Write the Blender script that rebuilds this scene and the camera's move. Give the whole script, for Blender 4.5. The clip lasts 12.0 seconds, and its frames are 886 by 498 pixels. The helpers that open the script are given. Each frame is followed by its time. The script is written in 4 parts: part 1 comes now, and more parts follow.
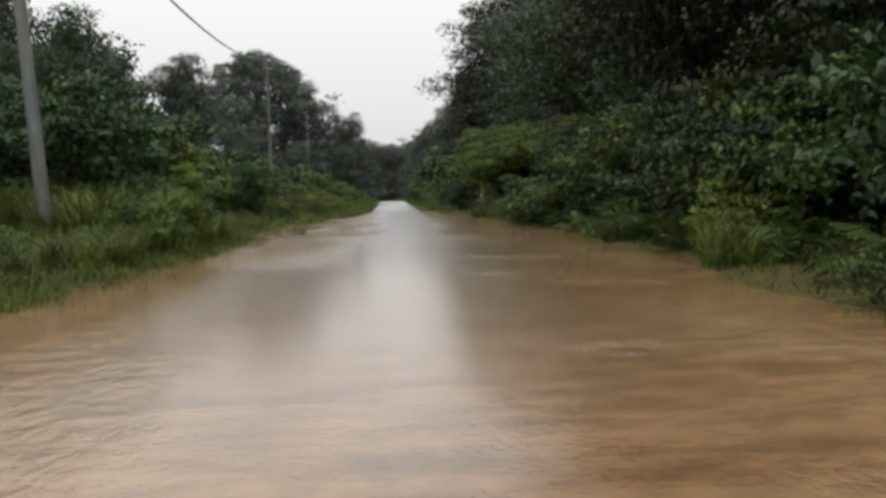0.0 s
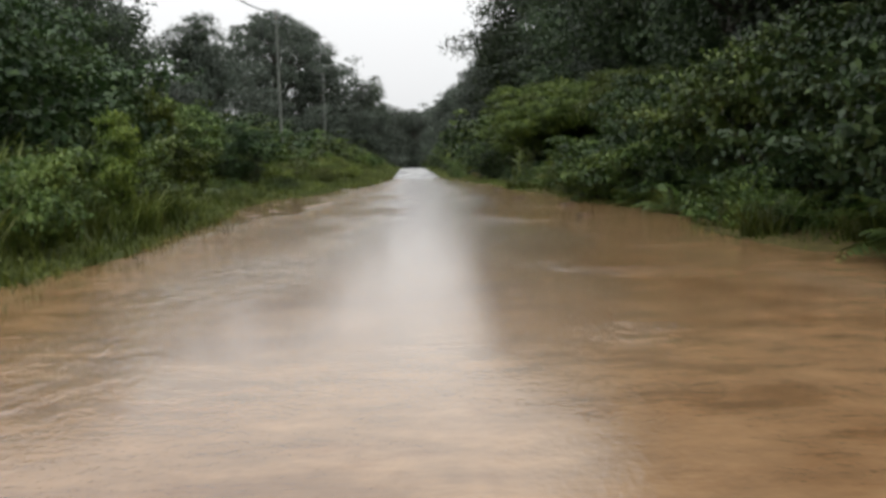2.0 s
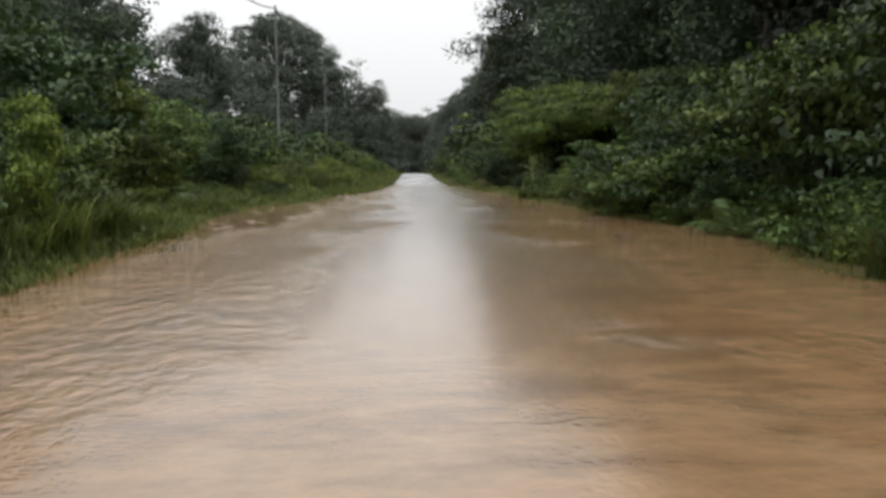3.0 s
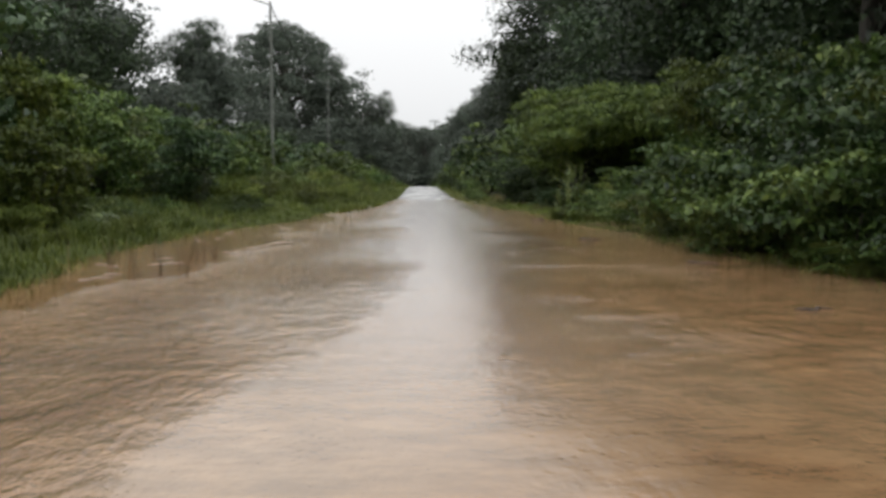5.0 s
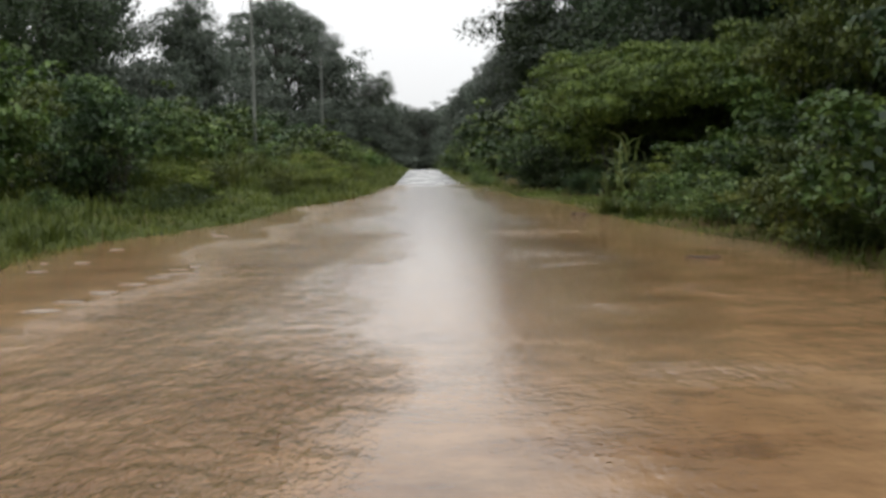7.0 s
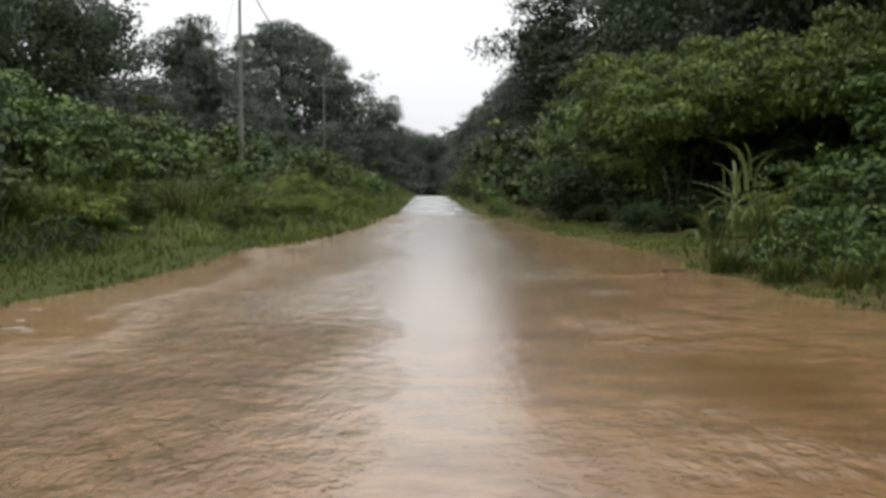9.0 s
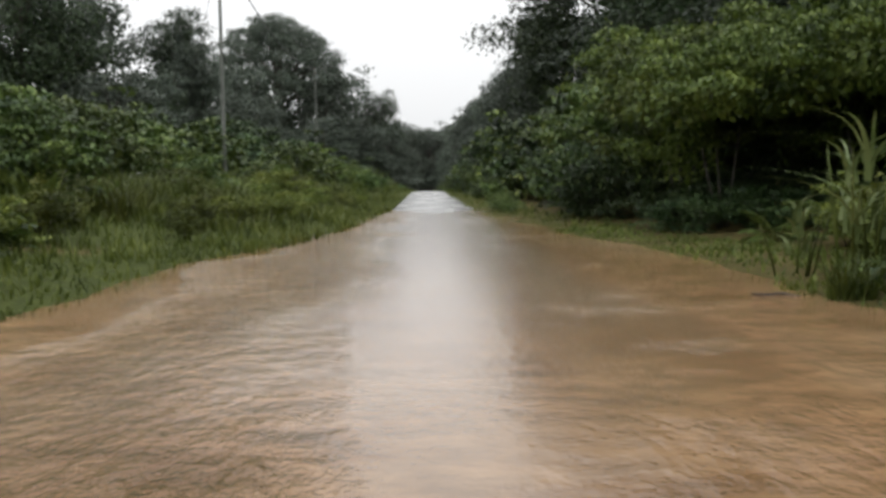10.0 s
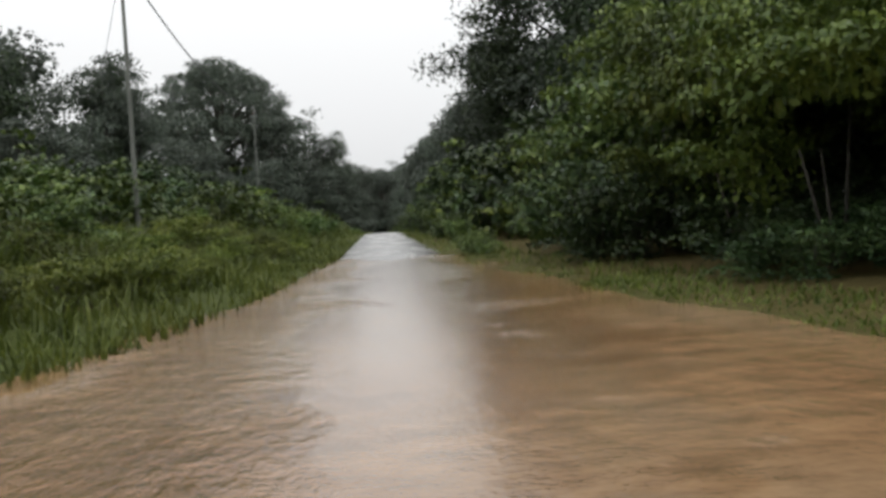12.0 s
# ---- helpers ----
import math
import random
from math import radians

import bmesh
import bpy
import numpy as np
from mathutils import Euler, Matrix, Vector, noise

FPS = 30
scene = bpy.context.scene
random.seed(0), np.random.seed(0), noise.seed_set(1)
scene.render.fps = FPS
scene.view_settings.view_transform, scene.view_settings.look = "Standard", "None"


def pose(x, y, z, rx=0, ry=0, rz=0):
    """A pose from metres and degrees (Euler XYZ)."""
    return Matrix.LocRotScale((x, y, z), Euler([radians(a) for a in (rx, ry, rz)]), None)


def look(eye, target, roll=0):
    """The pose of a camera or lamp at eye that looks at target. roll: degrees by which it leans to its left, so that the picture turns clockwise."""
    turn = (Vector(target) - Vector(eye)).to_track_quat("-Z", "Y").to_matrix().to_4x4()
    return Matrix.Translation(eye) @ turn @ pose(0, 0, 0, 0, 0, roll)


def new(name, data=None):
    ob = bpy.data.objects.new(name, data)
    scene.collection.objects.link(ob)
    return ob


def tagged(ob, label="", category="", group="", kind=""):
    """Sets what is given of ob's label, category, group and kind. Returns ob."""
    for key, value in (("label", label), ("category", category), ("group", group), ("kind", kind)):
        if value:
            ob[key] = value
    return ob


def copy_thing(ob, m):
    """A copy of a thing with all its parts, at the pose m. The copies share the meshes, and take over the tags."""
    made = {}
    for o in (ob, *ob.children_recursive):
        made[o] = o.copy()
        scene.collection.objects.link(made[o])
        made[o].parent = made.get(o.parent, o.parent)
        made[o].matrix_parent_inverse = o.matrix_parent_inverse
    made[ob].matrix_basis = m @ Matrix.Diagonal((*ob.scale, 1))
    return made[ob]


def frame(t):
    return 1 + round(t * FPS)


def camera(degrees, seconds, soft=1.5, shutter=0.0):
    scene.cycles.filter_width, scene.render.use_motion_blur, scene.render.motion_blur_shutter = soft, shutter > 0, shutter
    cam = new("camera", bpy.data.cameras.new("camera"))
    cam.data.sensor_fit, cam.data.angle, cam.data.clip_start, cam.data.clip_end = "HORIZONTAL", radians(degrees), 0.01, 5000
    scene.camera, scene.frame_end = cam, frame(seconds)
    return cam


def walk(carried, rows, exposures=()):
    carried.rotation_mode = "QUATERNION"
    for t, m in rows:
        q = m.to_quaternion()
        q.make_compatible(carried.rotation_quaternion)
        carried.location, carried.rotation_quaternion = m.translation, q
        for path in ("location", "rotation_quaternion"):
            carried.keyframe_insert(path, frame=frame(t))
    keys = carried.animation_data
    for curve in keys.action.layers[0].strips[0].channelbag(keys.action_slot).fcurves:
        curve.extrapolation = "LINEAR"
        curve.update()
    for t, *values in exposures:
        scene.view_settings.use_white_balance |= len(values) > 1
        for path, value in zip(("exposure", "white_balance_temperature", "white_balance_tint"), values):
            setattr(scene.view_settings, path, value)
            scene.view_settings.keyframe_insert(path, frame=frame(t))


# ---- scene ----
cam = camera(61.0, 12.0, soft=3.3, shutter=0.0)

PATH = [
    (0, (-2.687, 5.586, 0.983), (-2.4058, 9.5660, 0.7017), -1.54),
    (0.5, (-2.678, 6.851, 0.983), (-2.4092, 10.8299, 0.6712), -2.19),
    (1, (-2.668, 8.122, 0.983), (-2.4077, 12.0934, 0.5812), -2.61),
    (1.5, (-2.658, 9.399, 0.983), (-2.4297, 13.3686, 0.5473), -2.01),
    (2, (-2.648, 10.682, 0.983), (-2.4818, 14.6524, 0.5307), -1.34),
    (2.5, (-2.638, 11.970, 0.983), (-2.4834, 15.9432, 0.5477), -1.03),
    (3, (-2.629, 13.264, 0.983), (-2.4678, 17.2386, 0.5610), -0.32),
    (5, (-2.589, 18.499, 0.983), (-2.4613, 22.4813, 0.6296), 0.14),
    (5.5, (-2.579, 19.822, 0.983), (-2.4851, 23.8066, 0.6433), 0.28),
    (6, (-2.570, 21.151, 0.983), (-2.4620, 25.1345, 0.6348), 0.20),
    (6.5, (-2.560, 22.486, 0.983), (-2.4479, 26.4659, 0.5995), -0.49),
    (7, (-2.550, 23.827, 0.983), (-2.4327, 27.7999, 0.5379), -0.51),
    (9, (-2.511, 29.247, 0.983), (-2.4292, 33.2341, 0.6756), 0.16),
    (9.5, (-2.501, 30.616, 0.983), (-2.4189, 34.6036, 0.6740), -0.15),
    (10, (-2.491, 31.992, 0.983), (-2.3971, 35.9767, 0.6495), -0.44),
    (10.5, (-2.481, 33.373, 0.983), (-2.3494, 37.3562, 0.6428), -0.27),
    (11, (-2.471, 34.760, 0.983), (-2.3078, 38.7450, 0.6806), -0.63),
    (11.5, (-2.462, 36.153, 0.983), (-2.2132, 40.1416, 0.8209), -1.83),
    (12, (-2.452, 37.551, 0.983), (-2.1198, 41.5351, 0.8499), -3.30),
]
walk(cam, [(t, look(eye, target, roll)) for t, eye, target, roll in PATH], [(0.0, -0.12), (1.0, 0.0), (3.0, 0.05), (5.0, 0.05), (7.0, 0.12), (10.5, 0.1), (12.0, -0.05)])

# ---- world and light: an overcast, rainy sky ----
world = bpy.data.worlds.new("overcast_sky")
scene.world = world
world.use_nodes = True
wn, wl = world.node_tree.nodes, world.node_tree.links
sky = wn.new("ShaderNodeTexSky")
sky.sky_type = 'NISHITA'
sky.sun_disc = False
sky.sun_elevation = radians(72)
sky.sun_rotation = radians(200)
sky.air_density, sky.dust_density, sky.ozone_density = 1.0, 6.0, 1.0
grey = wn.new("ShaderNodeHueSaturation")
grey.inputs["Saturation"].default_value = 0.06
wl.new(sky.outputs["Color"], grey.inputs["Color"])
cloud = wn.new("ShaderNodeMixRGB")
cloud.inputs["Fac"].default_value = 0.9
cloud.inputs["Color2"].default_value = (9.2, 9.3, 9.4, 1)
wl.new(grey.outputs["Color"], cloud.inputs["Color1"])
# an overcast sky is brighter overhead than near the horizon
way, up, rise, bright = wn.new("ShaderNodeTexCoord"), wn.new("ShaderNodeSeparateXYZ"), wn.new("ShaderNodeMapRange"), wn.new("ShaderNodeVectorMath")
wl.new(way.outputs["Generated"], up.inputs["Vector"])
wl.new(up.outputs["Z"], rise.inputs["Value"])
rise.inputs["To Min"].default_value, rise.inputs["To Max"].default_value = 0.82, 1.98
bright.operation = 'SCALE'
wl.new(cloud.outputs["Color"], bright.inputs["Vector"])
wl.new(rise.outputs["Result"], bright.inputs["Scale"])
wl.new(bright.outputs["Vector"], wn["Background"].inputs["Color"])
wn["Background"].inputs["Strength"].default_value = 0.108

sun = new("sun", bpy.data.lights.new("sun", 'SUN'))
sun.data.energy, sun.data.angle, sun.data.color = 0.5, radians(50), (1.0, 0.98, 0.95)
sun.matrix_basis = pose(0, 0, 60, 18, 0, 20)


# ---- materials ----
def material(name):
    m = bpy.data.materials.new(name)
    m.use_nodes = True
    return m, m.node_tree.nodes, m.node_tree.links, m.node_tree.nodes["Principled BSDF"]


def ramp(nodes, stops):
    r = nodes.new("ShaderNodeValToRGB")
    r.color_ramp.elements[0].position, r.color_ramp.elements[0].color = stops[0][0], (*stops[0][1], 1)
    r.color_ramp.elements[1].position, r.color_ramp.elements[1].color = stops[-1][0], (*stops[-1][1], 1)
    for p, c in stops[1:-1]:
        r.color_ramp.elements.new(p).color = (*c, 1)
    return r


def noise_tex(nodes, links, scale, detail=4.0, coords="Object", stretch=None, rough=0.55):
    tc = nodes.new("ShaderNodeTexCoord")
    n = nodes.new("ShaderNodeTexNoise")
    n.inputs["Scale"].default_value, n.inputs["Detail"].default_value, n.inputs["Roughness"].default_value = scale, detail, rough
    if stretch:
        mp = nodes.new("ShaderNodeMapping")
        mp.inputs["Scale"].default_value = stretch
        links.new(tc.outputs[coords], mp.inputs["Vector"])
        links.new(mp.outputs["Vector"], n.inputs["Vector"])
    else:
        links.new(tc.outputs[coords], n.inputs["Vector"])
    return n


def blend(a, b, t):
    return tuple(p + (q - p) * t for p, q in zip(a, b))


def leaf_material(name, dark, mid, light, rough=0.45, through_light=0.16):
    """Wet leaf: small differences from leaf to leaf, larger ones from spray to spray and from plant to plant."""
    m, n, l, b = material(name)
    geo, info = n.new("ShaderNodeNewGeometry"), n.new("ShaderNodeObjectInfo")
    # spray-sized dark and light in the colour, imitating recesses and lit sprays
    sprays = n.new("ShaderNodeTexNoise")
    sprays.inputs["Scale"].default_value, sprays.inputs["Detail"].default_value = 1.3, 4.0
    l.new(geo.outputs["Position"], sprays.inputs["Vector"])
    spread = n.new("ShaderNodeMapRange")
    spread.inputs["From Min"].default_value, spread.inputs["From Max"].default_value = 0.3, 0.7
    l.new(sprays.outputs["Fac"], spread.inputs["Value"])
    both = n.new("ShaderNodeMix")
    both.inputs["Factor"].default_value = 0.62
    l.new(geo.outputs["Random Per Island"], both.inputs["A"])
    l.new(spread.outputs["Result"], both.inputs["B"])
    r = ramp(n, [(0.18, dark), (0.5, blend(mid, dark, 0.3)), (0.82, blend(mid, light, 0.7))])
    l.new(both.outputs["Result"], r.inputs["Fac"])
    hs = n.new("ShaderNodeHueSaturation")
    val, hue = n.new("ShaderNodeMapRange"), n.new("ShaderNodeMapRange")
    val.inputs["To Min"].default_value, val.inputs["To Max"].default_value = 0.55, 1.1
    hue.inputs["To Min"].default_value, hue.inputs["To Max"].default_value = 0.49, 0.512
    l.new(info.outputs["Random"], val.inputs["Value"])
    l.new(info.outputs["Random"], hue.inputs["Value"])
    l.new(val.outputs["Result"], hs.inputs["Value"])
    l.new(hue.outputs["Result"], hs.inputs["Hue"])
    l.new(r.outputs["Color"], hs.inputs["Color"])
    l.new(hs.outputs["Color"], b.inputs["Base Color"])
    b.inputs["Roughness"].default_value = rough
    b.inputs["Specular IOR Level"].default_value = 0.25
    tr, mix = n.new("ShaderNodeBsdfTranslucent"), n.new("ShaderNodeMixShader")
    l.new(hs.outputs["Color"], tr.inputs["Color"])
    mix.inputs["Fac"].default_value = through_light
    l.new(b.outputs["BSDF"], mix.inputs[1])
    l.new(tr.outputs["BSDF"], mix.inputs[2])
    l.new(mix.outputs["Shader"], n["Material Output"].inputs["Surface"])
    return m


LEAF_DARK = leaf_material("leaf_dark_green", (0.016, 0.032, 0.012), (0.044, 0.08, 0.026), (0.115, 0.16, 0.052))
LEAF_MID = leaf_material("leaf_green", (0.024, 0.046, 0.011), (0.09, 0.144, 0.032), (0.225, 0.28, 0.074))
LEAF_LIGHT = leaf_material("leaf_yellow_green", (0.034, 0.06, 0.01), (0.118, 0.168, 0.026), (0.235, 0.28, 0.052))
# greyed, lightened leaf colour that stands in for distant haze
LEAF_HAZE = leaf_material("leaf_haze_grey", (0.048, 0.064, 0.051), (0.09, 0.112, 0.083), (0.145, 0.17, 0.124), rough=0.5)
LEAF_TREE = leaf_material("leaf_tree", (0.02, 0.034, 0.016), (0.044, 0.07, 0.03), (0.095, 0.128, 0.054), rough=0.5)
GRASS = leaf_material("grass_blade", (0.05, 0.07, 0.014), (0.122, 0.152, 0.03), (0.21, 0.235, 0.055), rough=0.5, through_light=0.35)
LEAF_OLIVE = leaf_material("leaf_olive_green", (0.03, 0.056, 0.012), (0.13, 0.19, 0.035), (0.25, 0.31, 0.065))
LEAF_WEED = leaf_material("leaf_weed", (0.055, 0.08, 0.015), (0.16, 0.2, 0.036), (0.28, 0.31, 0.065), rough=0.5, through_light=0.25)
REED = leaf_material("cane_leaf", (0.1, 0.135, 0.045), (0.17, 0.21, 0.075), (0.26, 0.3, 0.13), rough=0.45)
STRAW = leaf_material("dry_stem", (0.06, 0.045, 0.02), (0.11, 0.08, 0.035), (0.18, 0.14, 0.06), rough=0.7, through_light=0.05)


def bark_material():
    m, n, l, b = material("wet_bark")
    t = noise_tex(n, l, 3.0, 6.0, stretch=(3.0, 3.0, 0.6))
    r = ramp(n, [(0.3, (0.022, 0.018, 0.014)), (0.55, (0.052, 0.044, 0.035)), (0.8, (0.11, 0.1, 0.083))])
    l.new(t.outputs["Fac"], r.inputs["Fac"])
    l.new(r.outputs["Color"], b.inputs["Base Color"])
    bp = n.new("ShaderNodeBump")
    bp.inputs["Strength"].default_value, bp.inputs["Distance"].default_value = 0.6, 0.04
    l.new(t.outputs["Fac"], bp.inputs["Height"])
    l.new(bp.outputs["Normal"], b.inputs["Normal"])
    b.inputs["Roughness"].default_value = 0.7
    return m


BARK = bark_material()


def ground_material():
    m, n, l, b = material("muddy_grass_ground")
    big, fine = noise_tex(n, l, 0.35, 5.0), noise_tex(n, l, 9.0, 6.0)
    mud = ramp(n, [(0.3, (0.07, 0.042, 0.02)), (0.7, (0.15, 0.09, 0.042))])
    turf = ramp(n, [(0.3, (0.03, 0.04, 0.012)), (0.7, (0.075, 0.09, 0.024))])
    l.new(fine.outputs["Fac"], mud.inputs["Fac"])
    l.new(fine.outputs["Fac"], turf.inputs["Fac"])
    pick = ramp(n, [(0.27, (0, 0, 0)), (0.4, (1, 1, 1))])
    l.new(big.outputs["Fac"], pick.inputs["Fac"])
    mix = n.new("ShaderNodeMixRGB")
    tc, sep, side, turfed = n.new("ShaderNodeTexCoord"), n.new("ShaderNodeSeparateXYZ"), n.new("ShaderNodeMapRange"), n.new("ShaderNodeMath")
    l.new(tc.outputs["Object"], sep.inputs["Vector"])
    l.new(sep.outputs["X"], side.inputs["Value"])
    side.inputs["From Min"].default_value, side.inputs["From Max"].default_value = -2.0, 2.0
    side.inputs["To Min"].default_value, side.inputs["To Max"].default_value = 1.0, 0.5
    turfed.operation = 'MULTIPLY'
    l.new(pick.outputs["Color"], turfed.inputs[0])
    l.new(side.outputs["Result"], turfed.inputs[1])
    l.new(turfed.outputs["Value"], mix.inputs["Fac"])
    l.new(mud.outputs["Color"], mix.inputs["Color1"])
    l.new(turf.outputs["Color"], mix.inputs["Color2"])
    l.new(mix.outputs["Color"], b.inputs["Base Color"])
    bp = n.new("ShaderNodeBump")
    bp.inputs["Strength"].default_value, bp.inputs["Distance"].default_value = 0.7, 0.05
    l.new(fine.outputs["Fac"], bp.inputs["Height"])
    l.new(bp.outputs["Normal"], b.inputs["Normal"])
    b.inputs["Roughness"].default_value = 0.95
    b.inputs["Specular IOR Level"].default_value = 0.1
    return m


def road_material():
    m, n, l, b = material("wet_asphalt")
    fine, big = noise_tex(n, l, 60.0, 4.0), noise_tex(n, l, 0.8, 4.0, stretch=(1.0, 0.3, 1.0))
    r = ramp(n, [(0.3, (0.05, 0.046, 0.042)), (0.7, (0.1, 0.09, 0.078))])
    l.new(big.outputs["Fac"], r.inputs["Fac"])
    l.new(r.outputs["Color"], b.inputs["Base Color"])
    wet = n.new("ShaderNodeMapRange")
    wet.inputs["From Min"].default_value, wet.inputs["From Max"].default_value = 0.35, 0.65
    wet.inputs["To Min"].default_value, wet.inputs["To Max"].default_value = 0.2, 0.32
    l.new(big.outputs["Fac"], wet.inputs["Value"])
    l.new(wet.outputs["Result"], b.inputs["Roughness"])
    b.inputs["Coat Weight"].default_value = 1.0
    b.inputs["Coat IOR"].default_value = 1.33
    b.inputs["Coat Roughness"].default_value = 0.38
    bp = n.new("ShaderNodeBump")
    bp.inputs["Strength"].default_value, bp.inputs["Distance"].default_value = 0.15, 0.003
    l.new(fine.outputs["Fac"], bp.inputs["Height"])
    l.new(bp.outputs["Normal"], b.inputs["Normal"])
    return m


def water_material():
    """Silt-laden flood water: brown body, mirror-like skin pitted by rain, choppy where it runs off the crown of the road."""
    m, n, l, b = material("muddy_flood_water")
    drift = noise_tex(n, l, 0.5, 5.0, stretch=(1.0, 0.35, 1.0))
    r = ramp(n, [(0.3, (0.21, 0.116, 0.053)), (0.55, (0.262, 0.161, 0.084)), (0.75, (0.3, 0.208, 0.13))])
    l.new(drift.outputs["Fac"], r.inputs["Fac"])
    # ripple-sized mottle painted into the colour, imitating reflections off wave facets
    mottle = noise_tex(n, l, 5.0, 5.0, stretch=(0.45, 1.0, 1.0), rough=0.65)
    tone = n.new("ShaderNodeMapRange")
    tone.inputs["From Min"].default_value, tone.inputs["From Max"].default_value = 0.35, 0.65
    tone.inputs["To Min"].default_value, tone.inputs["To Max"].default_value = 0.78, 1.2
    l.new(mottle.outputs["Fac"], tone.inputs["Value"])
    hs = n.new("ShaderNodeHueSaturation")
    l.new(tone.outputs["Result"], hs.inputs["Value"])
    l.new(r.outputs["Color"], hs.inputs["Color"])
    # darker streaks in the body colour, standing in for dark ripple reflections
    ripple_dark = noise_tex(n, l, 1.1, 6.0, stretch=(0.55, 1.5, 1.0), rough=0.7)
    dark = ramp(n, [(0.52, (1.0, 1.0, 1.0)), (0.62, (0.76, 0.71, 0.66))])
    l.new(ripple_dark.outputs["Fac"], dark.inputs["Fac"])
    streaked = n.new("ShaderNodeMixRGB")
    streaked.blend_type, streaked.inputs["Fac"].default_value = 'MULTIPLY', 1.0
    l.new(hs.outputs["Color"], streaked.inputs["Color1"])
    l.new(dark.outputs["Color"], streaked.inputs["Color2"])
    l.new(streaked.outputs["Color"], b.inputs["Base Color"])
    b.inputs["IOR"].default_value = 1.33
    b.inputs["Roughness"].default_value = 0.06
    b.inputs["Coat IOR"].default_value = 1.33
    b.inputs["Coat Roughness"].default_value = 0.22
    # a choppy band along the drowned left edge of the road, calm elsewhere
    tc, sep = n.new("ShaderNodeTexCoord"), n.new("ShaderNodeSeparateXYZ")
    l.new(tc.outputs["Object"], sep.inputs["Vector"])
    patch = noise_tex(n, l, 0.45, 4.0, stretch=(1.0, 0.6, 1.0))
    wander, total, share = (n.new("ShaderNodeMath") for _ in range(3))
    wander.operation, wander.inputs[1].default_value, wander.inputs[2].default_value = 'MULTIPLY_ADD', 3.6, 7.2
    total.operation = 'ADD'
    share.operation, share.inputs[1].default_value = 'DIVIDE', 10.0
    l.new(patch.outputs["Fac"], wander.inputs[0])
    l.new(sep.outputs["X"], total.inputs[0])
    l.new(wander.outputs["Value"], total.inputs[1])
    widen, shifted = n.new("ShaderNodeMapRange"), n.new("ShaderNodeMath")
    widen.inputs["From Min"].default_value, widen.inputs["From Max"].default_value = 20.0, 29.0
    widen.inputs["To Max"].default_value = -0.8
    l.new(sep.outputs["Y"], widen.inputs["Value"])
    shifted.operation = 'ADD'
    l.new(total.outputs["Value"], shifted.inputs[0])
    l.new(widen.outputs["Result"], shifted.inputs[1])
    l.new(shifted.outputs["Value"], share.inputs[0])
    band = ramp(n, [(0.31, (0.04,) * 3), (0.38, (1.0,) * 3), (0.46, (1.0,) * 3), (0.55, (0.04,) * 3), (0.74, (0.035,) * 3), (0.82, (0.15,) * 3), (1.0, (0.16,) * 3)])
    l.new(share.outputs["Value"], band.inputs["Fac"])
    # ruffled patches over the drowned right verge
    gust = noise_tex(n, l, 0.7, 4.0, stretch=(0.7, 1.3, 1.0), rough=0.62)
    gusty = ramp(n, [(0.52, (0.0,) * 3), (0.6, (0.28,) * 3)])
    l.new(gust.outputs["Fac"], gusty.inputs["Fac"])
    verge, ruffled, force = n.new("ShaderNodeMapRange"), n.new("ShaderNodeMath"), n.new("ShaderNodeMath")
    verge.inputs["From Min"].default_value, verge.inputs["From Max"].default_value = -1.9, -1.2
    l.new(sep.outputs["X"], verge.inputs["Value"])
    ruffled.operation, force.operation = 'MULTIPLY', 'MAXIMUM'
    l.new(gusty.outputs["Color"], ruffled.inputs[0])
    l.new(verge.outputs["Result"], ruffled.inputs[1])
    l.new(ruffled.outputs["Value"], force.inputs[0])
    # the deep water short of the drowned left verge lies calm
    deep, gentle = n.new("ShaderNodeMapRange"), n.new("ShaderNodeMath")
    deep.inputs["From Min"].default_value, deep.inputs["From Max"].default_value = 16.0, 21.0
    deep.inputs["To Min"].default_value = 0.1
    l.new(sep.outputs["Y"], deep.inputs["Value"])
    gentle.operation = 'MULTIPLY'
    l.new(band.outputs["Color"], gentle.inputs[0])
    l.new(deep.outputs["Result"], gentle.inputs[1])
    l.new(gentle.outputs["Value"], force.inputs[1])
    # a thin, rain-beaten film over the crown of the road
    film, rim, both = ramp(n, [(0.36, (0.2,) * 3), (0.46, (1.0,) * 3)]), ramp(n, [(0.78, (1.0,) * 3), (0.85, (0.2,) * 3)]), n.new("ShaderNodeMath")
    both.operation = 'MULTIPLY'
    crown = n.new("ShaderNodeMath")
    crown.operation, crown.inputs[1].default_value = 'DIVIDE', 10.0
    l.new(total.outputs["Value"], crown.inputs[0])
    l.new(share.outputs["Value"], film.inputs["Fac"])
    l.new(crown.outputs["Value"], rim.inputs["Fac"])
    l.new(film.outputs["Color"], both.inputs[0])
    l.new(rim.outputs["Color"], both.inputs[1])
    l.new(both.outputs["Value"], b.inputs["Coat Weight"])
    rip = noise_tex(n, l, 4.6, 5.0, stretch=(1.5, 0.9, 1.0), rough=0.62)
    fine = noise_tex(n, l, 22.0, 3.0)
    b1, b2 = n.new("ShaderNodeBump"), n.new("ShaderNodeBump")
    b1.inputs["Distance"].default_value, b2.inputs["Distance"].default_value = 0.19, 0.002
    b2.inputs["Strength"].default_value = 0.8
    l.new(force.outputs["Value"], b1.inputs["Strength"])
    l.new(rip.outputs["Fac"], b1.inputs["Height"])
    l.new(fine.outputs["Fac"], b2.inputs["Height"])
    l.new(b2.outputs["Normal"], b1.inputs["Normal"])
    l.new(b1.outputs["Normal"], b.inputs["Normal"])
